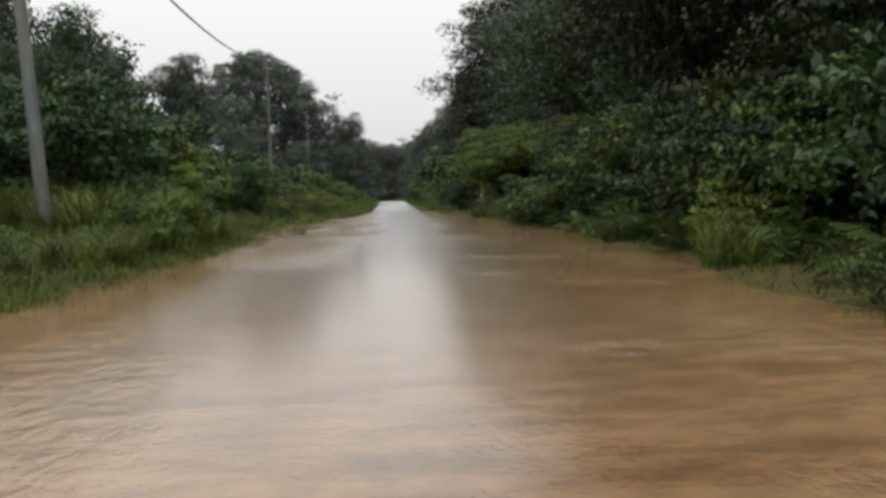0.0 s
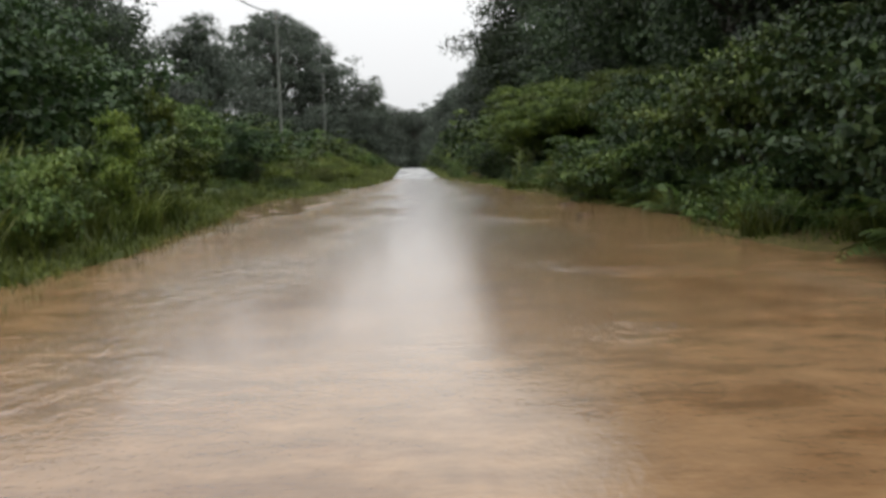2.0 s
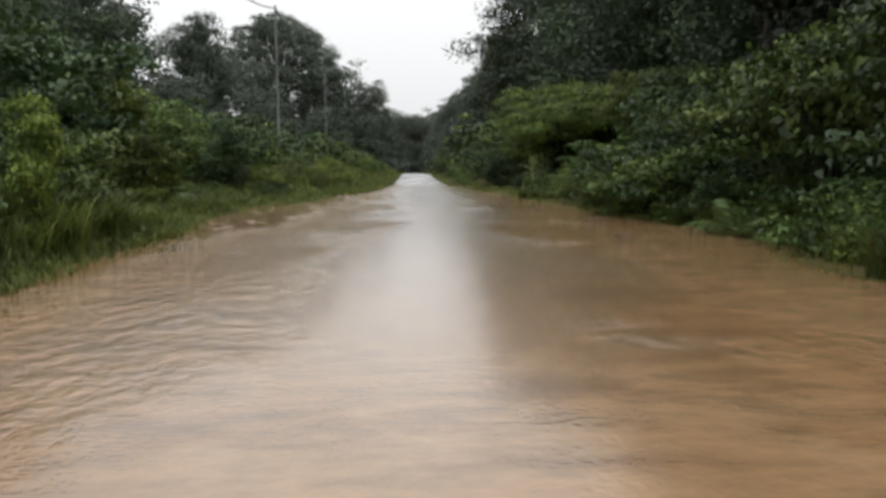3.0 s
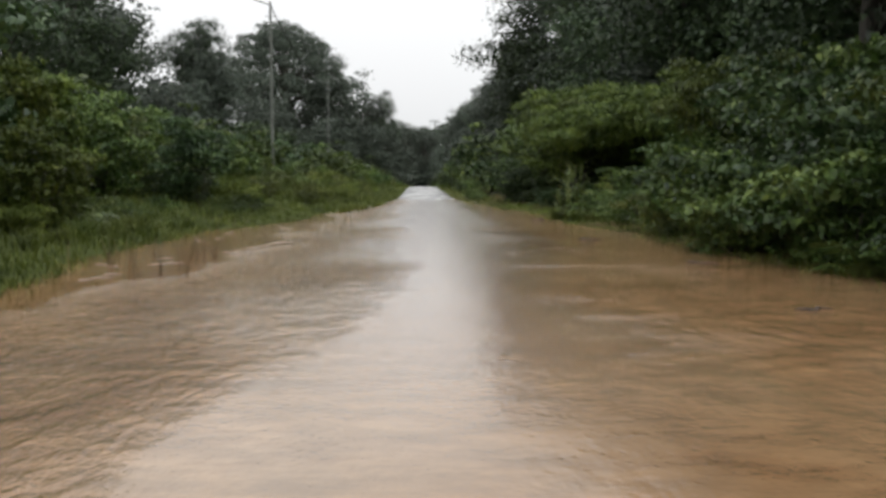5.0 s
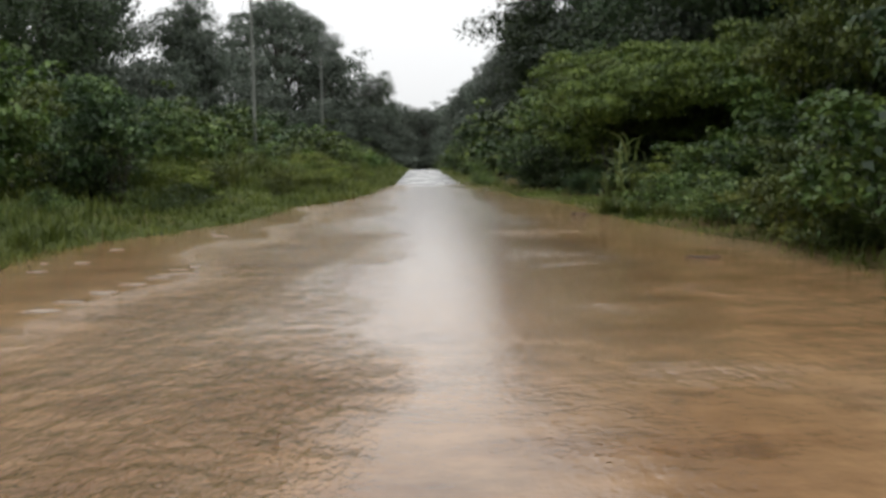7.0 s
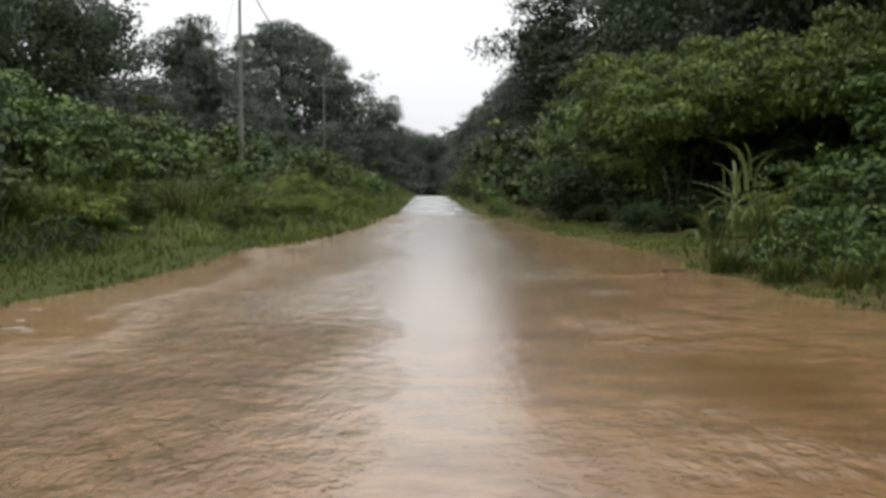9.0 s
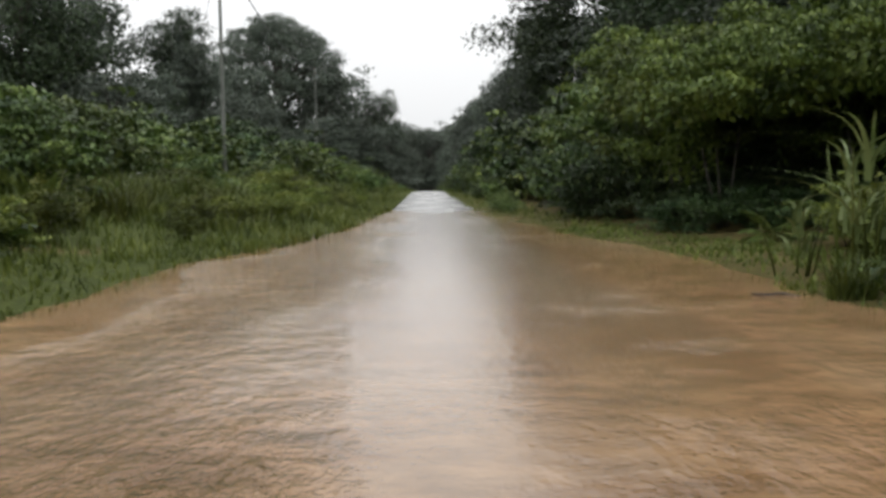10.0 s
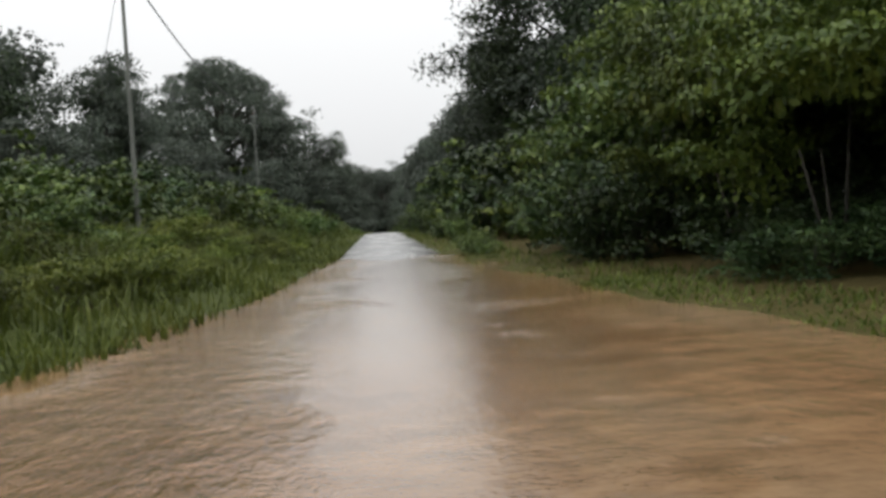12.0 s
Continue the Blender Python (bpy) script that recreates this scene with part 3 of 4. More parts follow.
# right-hand thicket, large mounds first
for kind, x, yy, h, w in [
    ("over", 5.8, 52.5, 5.0, 1.15), ("over", 9.2, 53.5, 3.9, 1.15), ("light", 4.9, 53.4, 5.5, 0.75), ("light", 6.6, 55.5, 5.9, 0.8), ("dark", 8.0, 50.4, 3.4, 1.25), ("tall", 10.9, 47.2, 3.6, 1.3), ("over", 5.2, 57.0, 4.6, 1.1), ("lit", 6.8, 64.0, 5.3, 1.05), ("light", 8.6, 66.0, 6.3, 0.8), ("tall", 5.2, 61.8, 4.4, 0.9), ("lit", 5.0, 69.0, 5.0, 1.2), ("over", 9.6, 47.5, 3.6, 1.15), 
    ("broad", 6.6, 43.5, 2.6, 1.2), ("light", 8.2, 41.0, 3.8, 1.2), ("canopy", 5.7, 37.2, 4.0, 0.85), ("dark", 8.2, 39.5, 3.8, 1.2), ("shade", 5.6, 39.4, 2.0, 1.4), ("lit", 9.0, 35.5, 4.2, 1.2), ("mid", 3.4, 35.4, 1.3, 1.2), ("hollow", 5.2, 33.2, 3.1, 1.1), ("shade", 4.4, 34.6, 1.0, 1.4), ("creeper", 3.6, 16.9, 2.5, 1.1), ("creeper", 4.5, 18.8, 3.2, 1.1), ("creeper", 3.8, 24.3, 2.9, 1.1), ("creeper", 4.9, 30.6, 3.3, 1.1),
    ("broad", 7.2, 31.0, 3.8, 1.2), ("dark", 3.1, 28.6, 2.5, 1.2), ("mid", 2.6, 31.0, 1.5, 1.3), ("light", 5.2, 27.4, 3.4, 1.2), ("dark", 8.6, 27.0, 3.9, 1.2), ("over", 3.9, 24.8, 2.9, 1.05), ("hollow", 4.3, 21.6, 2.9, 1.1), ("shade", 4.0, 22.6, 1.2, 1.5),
    ("light", 5.6, 23.4, 3.7, 1.2), ("dark", 3.0, 19.0, 2.4, 1.2), ("hollow", 4.6, 17.2, 3.3, 1.05), ("dark", 7.6, 19.4, 3.6, 1.2), ("weed_light", 2.2, 16.0, 1.0, 1.3), ("dark", 3.6, 13.2, 2.8, 1.2), ("dark", 6.6, 13.0, 3.6, 1.2),
    ("weed_light", 2.3, 10.6, 1.0, 1.2), ("dark", 4.0, 8.6, 3.0, 1.2), ("dark", 7.0, 8.0, 3.6, 1.2), ("low", 1.8, 37.6, 0.6, 1.2), ("mid", 3.8, 40.2, 1.3, 1.2), ("dark", 4.6, 60.8, 2.4, 1.2), ("mid", 3.2, 62.5, 1.5, 1.2),
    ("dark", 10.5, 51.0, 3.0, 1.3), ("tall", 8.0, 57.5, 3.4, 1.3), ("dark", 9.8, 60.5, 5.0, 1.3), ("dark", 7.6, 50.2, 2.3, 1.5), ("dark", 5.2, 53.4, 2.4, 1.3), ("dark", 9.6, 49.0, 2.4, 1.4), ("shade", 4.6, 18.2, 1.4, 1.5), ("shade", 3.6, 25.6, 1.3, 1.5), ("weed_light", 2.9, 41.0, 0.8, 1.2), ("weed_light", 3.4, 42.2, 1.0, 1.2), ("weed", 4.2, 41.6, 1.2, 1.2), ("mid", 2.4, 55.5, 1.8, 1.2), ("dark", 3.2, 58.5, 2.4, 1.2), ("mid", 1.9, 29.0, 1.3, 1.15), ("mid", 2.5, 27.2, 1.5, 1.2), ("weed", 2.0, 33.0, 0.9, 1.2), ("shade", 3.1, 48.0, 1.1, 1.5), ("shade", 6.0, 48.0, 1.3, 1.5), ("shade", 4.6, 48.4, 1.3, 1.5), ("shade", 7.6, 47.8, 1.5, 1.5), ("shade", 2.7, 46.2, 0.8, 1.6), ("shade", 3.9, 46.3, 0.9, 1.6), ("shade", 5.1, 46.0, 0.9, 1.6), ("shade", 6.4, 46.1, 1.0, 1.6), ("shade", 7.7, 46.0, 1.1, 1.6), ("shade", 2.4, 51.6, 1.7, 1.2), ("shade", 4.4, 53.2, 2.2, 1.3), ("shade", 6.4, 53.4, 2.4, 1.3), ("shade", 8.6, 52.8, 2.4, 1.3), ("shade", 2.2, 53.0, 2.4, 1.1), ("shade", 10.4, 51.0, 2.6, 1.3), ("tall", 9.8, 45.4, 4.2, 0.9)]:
    plant(kind, x, yy, h, rng.uniform(0, 6), w)
for y in np.arange(6, 62, 3.4):
    set_down(FAR["dark"], at(15.5 + math.sin(3 * y), y + 1.5, turn=y % 6, size=2.4))
    set_down(FAR[["dark", "tall"][int(y * 10) % 2]], at(10.8 + 0.6 * math.sin(y), y, turn=y % 6, size=1.9 + 0.25 * math.sin(2.3 * y)))
for y in np.arange(8, 66, 1.5):
    if rng.random() < 0.75 and not 39 < y < 58:
        plant("low", float(along(RIGHT_SHORE, y)) + rng.uniform(0.4, 1.3), y, rng.uniform(0.3, 0.7), rng.uniform(0, 6), 1.2)
y = 71.0
while y < 210:
    edge = float(along(RIGHT_SHORE, y))
    plant(rng.choice(["mid", "dark"]), edge + rng.uniform(1.4, 2.2), y, rng.uniform(1.2, 2.2), rng.uniform(0, 6), 1.2)
    # farther off, undergrowth with haze mixed into its leaf colour
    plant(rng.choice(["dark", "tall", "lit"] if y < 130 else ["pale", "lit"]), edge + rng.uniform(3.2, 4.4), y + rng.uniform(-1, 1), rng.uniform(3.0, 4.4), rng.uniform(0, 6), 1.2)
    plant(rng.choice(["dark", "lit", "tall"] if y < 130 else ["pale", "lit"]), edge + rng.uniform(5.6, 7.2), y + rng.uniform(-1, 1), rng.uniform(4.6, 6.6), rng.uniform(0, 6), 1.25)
    y += 4.0 if y < 120 else 8.5

# left-hand bank: big bushes with grass before them
for kind, x, yy, h, w in [
    ("hollow", -10.9, 26.0, 3.4, 1.2), ("shade", -10.6, 27.2, 1.3, 1.5), ("dark", -11.6, 30.5, 4.0, 1.25), ("dark", -13.8, 27.0, 4.3, 1.2), ("tall", -14.5, 33.5, 4.4, 1.3), ("dark", -12.8, 21.5, 3.6, 1.2), ("mid", -10.0, 28.4, 1.6, 1.2),
    ("mid", -14.5, 16.5, 3.4, 1.3), ("dark", -16.5, 22.0, 4.6, 1.3), ("light", -9.9, 32.8, 3.1, 0.8), ("light", -10.6, 35.5, 3.0, 0.9), ("hollow", -8.3, 38.2, 2.1, 0.95), ("shade", -8.9, 38.6, 1.2, 1.1), ("broad", -10.6, 37.6, 2.4, 1.1), ("mid", -9.8, 40.5, 1.5, 1.3), ("lit", -8.6, 30.6, 1.5, 1.1), ("mid", -6.85, 19.0, 1.1, 0.85), ("light", -6.95, 22.2, 1.9, 0.75), ("mid", -7.4, 21.0, 1.1, 0.9), ("mid", -7.6, 23.6, 1.3, 1.1),
    ("lit", -12.2, 43.5, 2.5, 1.2), ("broad", -9.4, 45.6, 2.0, 1.15), ("broad", -12.6, 47.5, 2.9, 1.2), ("mid", -12.4, 53.5, 3.0, 1.2), ("lit", -14.6, 50.5, 3.2, 1.3), ("dark", -17.0, 56.0, 3.6, 1.4),
    ("mid", -17.5, 44.0, 3.8, 1.4), ("light", -15.2, 40.0, 3.2, 1.2), ("tall", -18.0, 36.0, 4.2, 1.3), ("broad", -13.0, 38.5, 2.8, 1.3), ("lit", -20.0, 50.0, 4.6, 1.4), ("mid", -15.0, 60.0, 2.6, 1.3), ("light", -10.5, 58.0, 1.9, 1.1), ("mid", -8.6, 53.0, 1.3, 1.2), ("light", -8.0, 62.0, 1.6, 1.1)]:
    plant(kind, x, yy, h, rng.uniform(0, 6), w)
for y in np.arange(12, 66, 1.6):
    e = float(along(LEFT_SHORE, y))
    if 32.5 < y < 39.5:
        plant("low", e - rng.uniform(1.6, 2.4), y, rng.uniform(0.25, 0.4), rng.uniform(0, 6), 1.2)
    elif 14.5 < y < 20.3:
        plant("low", e - rng.uniform(1.2, 2.2), y, rng.uniform(0.3, 0.5), rng.uniform(0, 6), 1.2)
    elif y < 34:
        plant(rng.choice(["weed", "weed_light"]), e - rng.uniform(1.5, 2.6), y, rng.uniform(0.7, 1.15) * (1.0 if y < 26 else 0.6), rng.uniform(0, 6), 1.15)
    else:
        plant(rng.choice(["weed_light", "weed_light", "weed"]), e - rng.uniform(1.2, 2.2), y, rng.uniform(0.5, 0.9), rng.uniform(0, 6), 1.2)
        if not 42 < y < 49:
            plant(rng.choice(["weed", "weed_light", "weed_light"]), e - rng.uniform(2.8, 4.6), y, rng.uniform(0.8, 1.4), rng.uniform(0, 6), 1.2)
y = 67.0
while y < 205:
    step = 4.0 if y < 110 else 8.5
    edge = float(along(LEFT_SHORE, y))
    plant(rng.choice(["mid", "light"]), edge - rng.uniform(2.0, 3.4), y, rng.uniform(0.9, 1.7), rng.uniform(0, 6), 1.2)
    plant(rng.choice(["mid", "light", "lit"] if y < 130 else ["pale", "lit"]), edge - rng.uniform(4.5, 6.5), y, rng.uniform(1.6, 2.8), rng.uniform(0, 6), 1.2)
    plant(rng.choice(["dark", "mid", "tall"] if y < 120 else ["pale", "mid"]), edge - rng.uniform(9, 12), y, rng.uniform(3.0, 4.8), rng.uniform(0, 6), 1.3)
    if rng.random() < 0.6:
        plant(rng.choice(["dark", "mid", "tall"] if y < 110 else ["pale", "mid"]), edge - rng.uniform(14, 19), y, rng.uniform(4.5, 6.5), rng.uniform(0, 6), 1.3)
    y += step


# ---- trees ----
def make_tree(seed, label, height, trunk_r, blobs, count, length, width, drape=0, fork=0.45, mat=None, inside=0.35, clumps=125):
    r = np.random.default_rng(seed)
    ob = new("tree")
    tagged(ob, label, "tree", group="forest trees")
    pieces = [tube([(0, 0, -0.3), (0.1, 0.05, height * 0.25), (-0.1, 0.1, height * fork), (0.1, 0, height * 0.85)], [trunk_r * 1.3, trunk_r, trunk_r * 0.8, trunk_r * 0.2], 9)]
    part("trunk", mesh_from("trunk", *pieces[0], BARK, True), ob, "grey-brown trunk")
    for bx, by, bz, rx, ry, rz in blobs:
        s = r.uniform(fork * 0.8, fork * 1.3) * height
        s = min(s, bz * 0.95)
        v, f = tube([(0, 0, s), (bx * 0.5, by * 0.5, s + (bz - s) * 0.65), (bx, by, bz)], [trunk_r * 0.45, trunk_r * 0.28, trunk_r * 0.08], 6)
        part("limb", mesh_from("limb", v, f, BARK, True), ob)
    # small clumps of leaves on every bough
    tw, _ = blob_points(r, blobs, clumps, 0.25, 0.3)
    small = [(*p, *(r.uniform(0.1, 0.19) * height * 0.55 * (125 / clumps) ** 0.4 * np.array([1, 1, 0.6]))) for p in tw]
    pos, out = blob_points(r, small, count, 0.6, 0.5)
    deep, dout = blob_points(r, [(*b[:3], b[3] * 0.62, b[4] * 0.62, b[5] * 0.62) for b in blobs], int(count * inside), 0.3, 0.0)
    q = [leaves(r, pos, out, length, width, 0.4), leaves(r, deep, dout, length * 1.35, width * 1.5, 0.4)]
    for _ in range(drape):
        i = r.integers(len(pos))
        k = r.integers(6, 16)
        line = pos[i] + np.stack([r.normal(0, 0.12, k), r.normal(0, 0.12, k), -np.arange(k) * length * 0.55], 1)
        q.append(leaves(r, line, np.repeat(out[i:i + 1], k, 0), length, width, 0.8))
    q = np.concatenate(q)
    q = q[q[:, :, 2].min(1) > 0.3]
    part("crown", leaf_mesh("crown", q[:, 1:], mat or LEAF_TREE), ob)
    return ob


def heap(seed, n, r, z0, z1, size, flat=0.7, skew=0.0):
    g = np.random.default_rng(seed)
    out = []
    for i in range(n):
        a, t = g.uniform(0, 6.28), (i + 0.5) / n
        rad = r * math.sin(math.pi * min(0.95, 0.25 + 0.6 * t)) * g.uniform(0.5, 1.0)
        s = size * g.uniform(0.75, 1.2)
        out.append((math.cos(a) * rad + skew * t, math.sin(a) * rad, z0 + (z1 - z0) * t, s, s, s * flat))
    return out


def umbrella(r, z0, z1, size):
    """Boughs of an even dome: a wide skirt, a shoulder and a cap."""
    out = []
    for n, rad, t, s in ((11, 1.0, 0.0, 0.8), (10, 0.86, 0.42, 0.85), (8, 0.62, 0.74, 0.85), (5, 0.32, 0.95, 0.85), (1, 0.0, 1.02, 0.85)):
        for i in range(n):
            a = 6.283 * (i + 0.25 * math.sin(3 * i + n)) / n + t
            out.append((math.cos(a) * r * rad, math.sin(a) * r * rad, z0 + (z1 - z0) * t + 0.25 * math.sin(5 * i + n), size * s, size * s, size * s * 0.75))
    return out


TREES = {
    "dome": make_tree(31, "tall broad-crowned rainforest tree with an open dome", 20, 0.45, umbrella(6.6, 12.0, 18.2, 2.3), 40000, 0.26, 0.2, mat=LEAF_HAZE, inside=0.12, clumps=420),
    "vine": make_tree(32, "slender tree smothered from foot to tip in creepers", 20, 0.4, heap(2, 14, 2.6, 3.0, 18.5, 2.3, 1.0), 15000, 0.32, 0.24, drape=200, mat=LEAF_HAZE),
    "full": make_tree(33, "dense dark forest tree hung with creepers", 20, 0.45, heap(3, 17, 5.5, 3.5, 18.0, 2.9, 0.8), 14000, 0.31, 0.24, drape=170),
    "thick": make_tree(36, "dark leaning forest tree with creeper curtains", 20, 0.45, heap(7, 16, 5.5, 3.0, 18.5, 2.7, 0.85), 14000, 0.31, 0.24, drape=190),
    "airy": make_tree(34, "feathery tree with drooping sparse foliage", 20, 0.35, heap(4, 16, 5.6, 6.0, 19.0, 2.5, 0.75), 18000, 0.28, 0.2, drape=150, clumps=190),
    "shelter": make_tree(38, "tall dark tree leaning its crown over the thicket", 20, 0.4, heap(9, 15, 6.2, 8.6, 18.5, 3.0, 0.7), 13000, 0.33, 0.25, drape=220, fork=0.4),
    "far": make_tree(35, "dark forest tree far down the road, leaf colour paled for haze", 20, 0.45, heap(5, 17, 5.5, 3.0, 18.2, 2.9, 0.8), 6200, 0.48, 0.38, drape=60, mat=LEAF_HAZE),
    "peak": make_tree(37, "round-topped forest tree far down the road", 20, 0.4, heap(6, 14, 4.6, 5.0, 18.5, 2.5, 0.8), 6200, 0.46, 0.36, drape=60, mat=LEAF_HAZE),
}


def tree(kind, x, y, height, turn, wide=1.0):
    z = float(ground_height(np.array(x, float), np.array(y, float))) - 0.05
    s = (height - min(0.0, float(along(CREST, y)))) / 20.0
    return set_down(TREES[kind], Matrix.Translation((x, y, z)) @ Matrix.Rotation(turn, 4, 'Z') @ Matrix.Diagonal((s * wide, s * wide, s, 1)))


for kind, x, y, h, w in [
    # right side
    ("shelter", 8.2, 16.5, 13, 1.1), ("shelter", 8.8, 24.5, 14, 1.1), ("shelter", 8.4, 31.5, 13.5, 1.1), ("shelter", 9.4, 38.5, 13, 1.0), ("shelter", 11.0, 55.0, 14.5, 1.1),
    ("full", 12.5, 15, 14, 1.2), ("thick", 12.5, 25, 15, 1.2), ("vine", 13.0, 33, 15, 1.5), ("full", 13.0, 41, 15, 1.2), ("thick", 14.5, 50, 17, 1.2), ("vine", 13.0, 60, 16, 1.5),
    ("thick", 13.5, 69, 18, 1.2), ("full", 12.5, 80, 18, 1.2), ("vine", 14.0, 90, 22, 1.4), ("full", 12.0, 108, 19, 1.1), ("thick", 20.0, 100, 28, 1.1),
    ("full", 22.0, 40, 20, 1.2), ("thick", 23.0, 60, 22, 1.2), ("full", 30.0, 84, 24, 1.1), ("full", 22.0, 22, 18, 1.2), ("far", 34.0, 112, 30, 1.2),
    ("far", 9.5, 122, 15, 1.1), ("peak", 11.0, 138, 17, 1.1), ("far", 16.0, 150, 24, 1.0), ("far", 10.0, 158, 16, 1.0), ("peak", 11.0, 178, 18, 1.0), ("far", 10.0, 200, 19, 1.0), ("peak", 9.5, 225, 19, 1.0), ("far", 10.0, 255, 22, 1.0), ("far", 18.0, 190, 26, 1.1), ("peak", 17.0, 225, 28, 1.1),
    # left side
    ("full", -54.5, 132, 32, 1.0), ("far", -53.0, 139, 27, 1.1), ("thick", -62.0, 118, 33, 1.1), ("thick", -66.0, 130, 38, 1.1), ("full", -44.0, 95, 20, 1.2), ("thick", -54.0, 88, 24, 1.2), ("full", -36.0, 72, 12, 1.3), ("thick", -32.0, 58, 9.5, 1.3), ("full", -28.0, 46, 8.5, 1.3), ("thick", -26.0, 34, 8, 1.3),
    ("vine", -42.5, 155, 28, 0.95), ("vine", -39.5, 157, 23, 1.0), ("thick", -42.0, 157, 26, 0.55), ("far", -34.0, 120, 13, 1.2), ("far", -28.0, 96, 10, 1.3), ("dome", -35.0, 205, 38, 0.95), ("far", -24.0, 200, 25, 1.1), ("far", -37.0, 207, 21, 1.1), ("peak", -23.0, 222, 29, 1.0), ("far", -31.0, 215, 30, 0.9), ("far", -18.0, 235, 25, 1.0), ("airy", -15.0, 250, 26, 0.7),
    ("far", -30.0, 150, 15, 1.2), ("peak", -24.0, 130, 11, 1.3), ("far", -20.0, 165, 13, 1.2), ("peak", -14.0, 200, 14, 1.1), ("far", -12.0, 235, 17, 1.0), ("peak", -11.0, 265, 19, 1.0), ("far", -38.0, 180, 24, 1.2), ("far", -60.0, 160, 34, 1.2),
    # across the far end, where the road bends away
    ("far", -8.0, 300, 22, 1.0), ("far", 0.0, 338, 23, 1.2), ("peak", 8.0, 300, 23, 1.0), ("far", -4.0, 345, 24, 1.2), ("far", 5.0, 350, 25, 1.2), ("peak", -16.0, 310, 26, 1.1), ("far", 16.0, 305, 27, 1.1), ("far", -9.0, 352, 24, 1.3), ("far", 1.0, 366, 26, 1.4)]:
    tree(kind, x, y, h, (x * 1.7 + y * 0.9) % 6.28, w)
tree("airy", 16.3, 104, 28, 0.29, 1.1)
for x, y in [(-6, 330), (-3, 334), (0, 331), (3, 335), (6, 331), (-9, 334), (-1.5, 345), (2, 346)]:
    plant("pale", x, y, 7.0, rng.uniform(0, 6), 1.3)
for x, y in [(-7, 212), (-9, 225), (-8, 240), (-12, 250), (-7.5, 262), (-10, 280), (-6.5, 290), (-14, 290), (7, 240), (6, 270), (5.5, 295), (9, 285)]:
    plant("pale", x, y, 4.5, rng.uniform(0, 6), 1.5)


# ---- grass ----
def blades(rng, roots, height, lean, width, segments=3):
    """Curved tapering blades as strips of quads (count * segments, 4, 3)."""
    k = len(roots)
    a = rng.uniform(0, 2 * math.pi, k)
    h = height * rng.uniform(0.55, 1.2, k)
    bend = lean * h * rng.uniform(0.3, 1.3, k)
    way = np.stack([np.cos(a), np.sin(a), 0 * a], 1)
    side = np.stack([-np.sin(a), np.cos(a), 0 * a], 1) * (width * rng.uniform(0.7, 1.3, k))[:, None]
    rows = []
    for i in range(segments + 1):
        t = i / segments
        mid = roots + way * (bend * t * t)[:, None] + np.array([0, 0, 1.0]) * (h * (t - 0.35 * lean * t * t))[:, None]
        w = side * (1 - t) ** 0.7 * 0.5 if i < segments else side * 0.02
        rows.append((mid - w, mid + w))
    return np.concatenate([np.stack([rows[i][0], rows[i][1], rows[i + 1][1], rows[i + 1][0]], 1) for i in range(segments)])


def verge_grass(name, side, y0, y1, count, reach, height, seed, start=-0.25):
    g = np.random.default_rng(seed)
    y = g.uniform(y0, y1, count)
    out = g.random(count) ** 1.3 * reach + start
    clump = lump(out * 1.3 + seed, y * 0.9, 1.0)
    keep = clump > g.uniform(-0.9, 0.25, count)
    y, out = y[keep], out[keep]
    x = along(LEFT_SHORE, y) - out if side < 0 else along(RIGHT_SHORE, y) + out
    z = np.maximum(ground_height(x, y), -0.1) - 0.03
    tall = height * (0.45 + 0.55 * np.clip(out / (reach * 0.4), 0, 1)) * (1 + 0.45 * lump(x * 0.8, y * 0.6))
    q = blades(g, np.stack([x, y, z], 1), tall, 0.55, 0.022 + 0.0004 * (y - 10), 2)
    ob = new(name, leaf_mesh(name, q, GRASS))
    return tagged(ob, "rough wet green grass along the flooded verge", "grass", kind="stuff")


verge_grass("grass", -1, 6, 45, 22000, 5.5, 0.42, 71)
verge_grass("grass", -1, 45, 80, 18000, 8.0, 0.75, 72)
verge_grass("grass", -1, 80, 200, 7000, 9.0, 0.75, 73)
verge_grass("grass", -1, 12, 26, 2800, 1.7, 0.4, 76, -0.8)
verge_grass("grass", -1, 26, 38, 1500, 1.2, 0.3, 80, -0.4)
verge_grass("grass", 1, 30, 47, 420, 1.2, 0.26, 77, -1.1)
verge_grass("grass", 1, 6, 39, 7000, 2.0, 0.26, 74)
verge_grass("grass", 1, 36, 49, 7000, 2.6, 0.2, 78, -0.9)
verge_grass("grass", 1, 47, 60, 1500, 2.0, 0.24, 79)
verge_grass("grass", 1, 60, 200, 4000, 2.5, 0.4, 75)


def make_tussock(seed, count, height, label):
    g = np.random.default_rng(seed)
    a, r = g.uniform(0, 6.28, count), g.random(count) ** 0.6 * 0.42
    roots = np.stack([np.cos(a) * r, np.sin(a) * r, 0 * a - 0.05], 1)
    ob = new("grass_tussock", leaf_mesh("grass_tussock", blades(g, roots, height, 0.7, 0.044, 3), GRASS))
    return tagged(ob, label, "grass", group="tall grass tussocks")


TUSSOCKS = [make_tussock(81, 150, 1.15, "tall arching green grass tussock on the bank"), make_tussock(82, 130, 1.0, "bushy tussock of long green grass by the water")]
g = np.random.default_rng(83)


def tussock(x, y, size):
    set_down(TUSSOCKS[int(g.integers(2))], at(x, y, turn=g.uniform(0, 6), size=size))


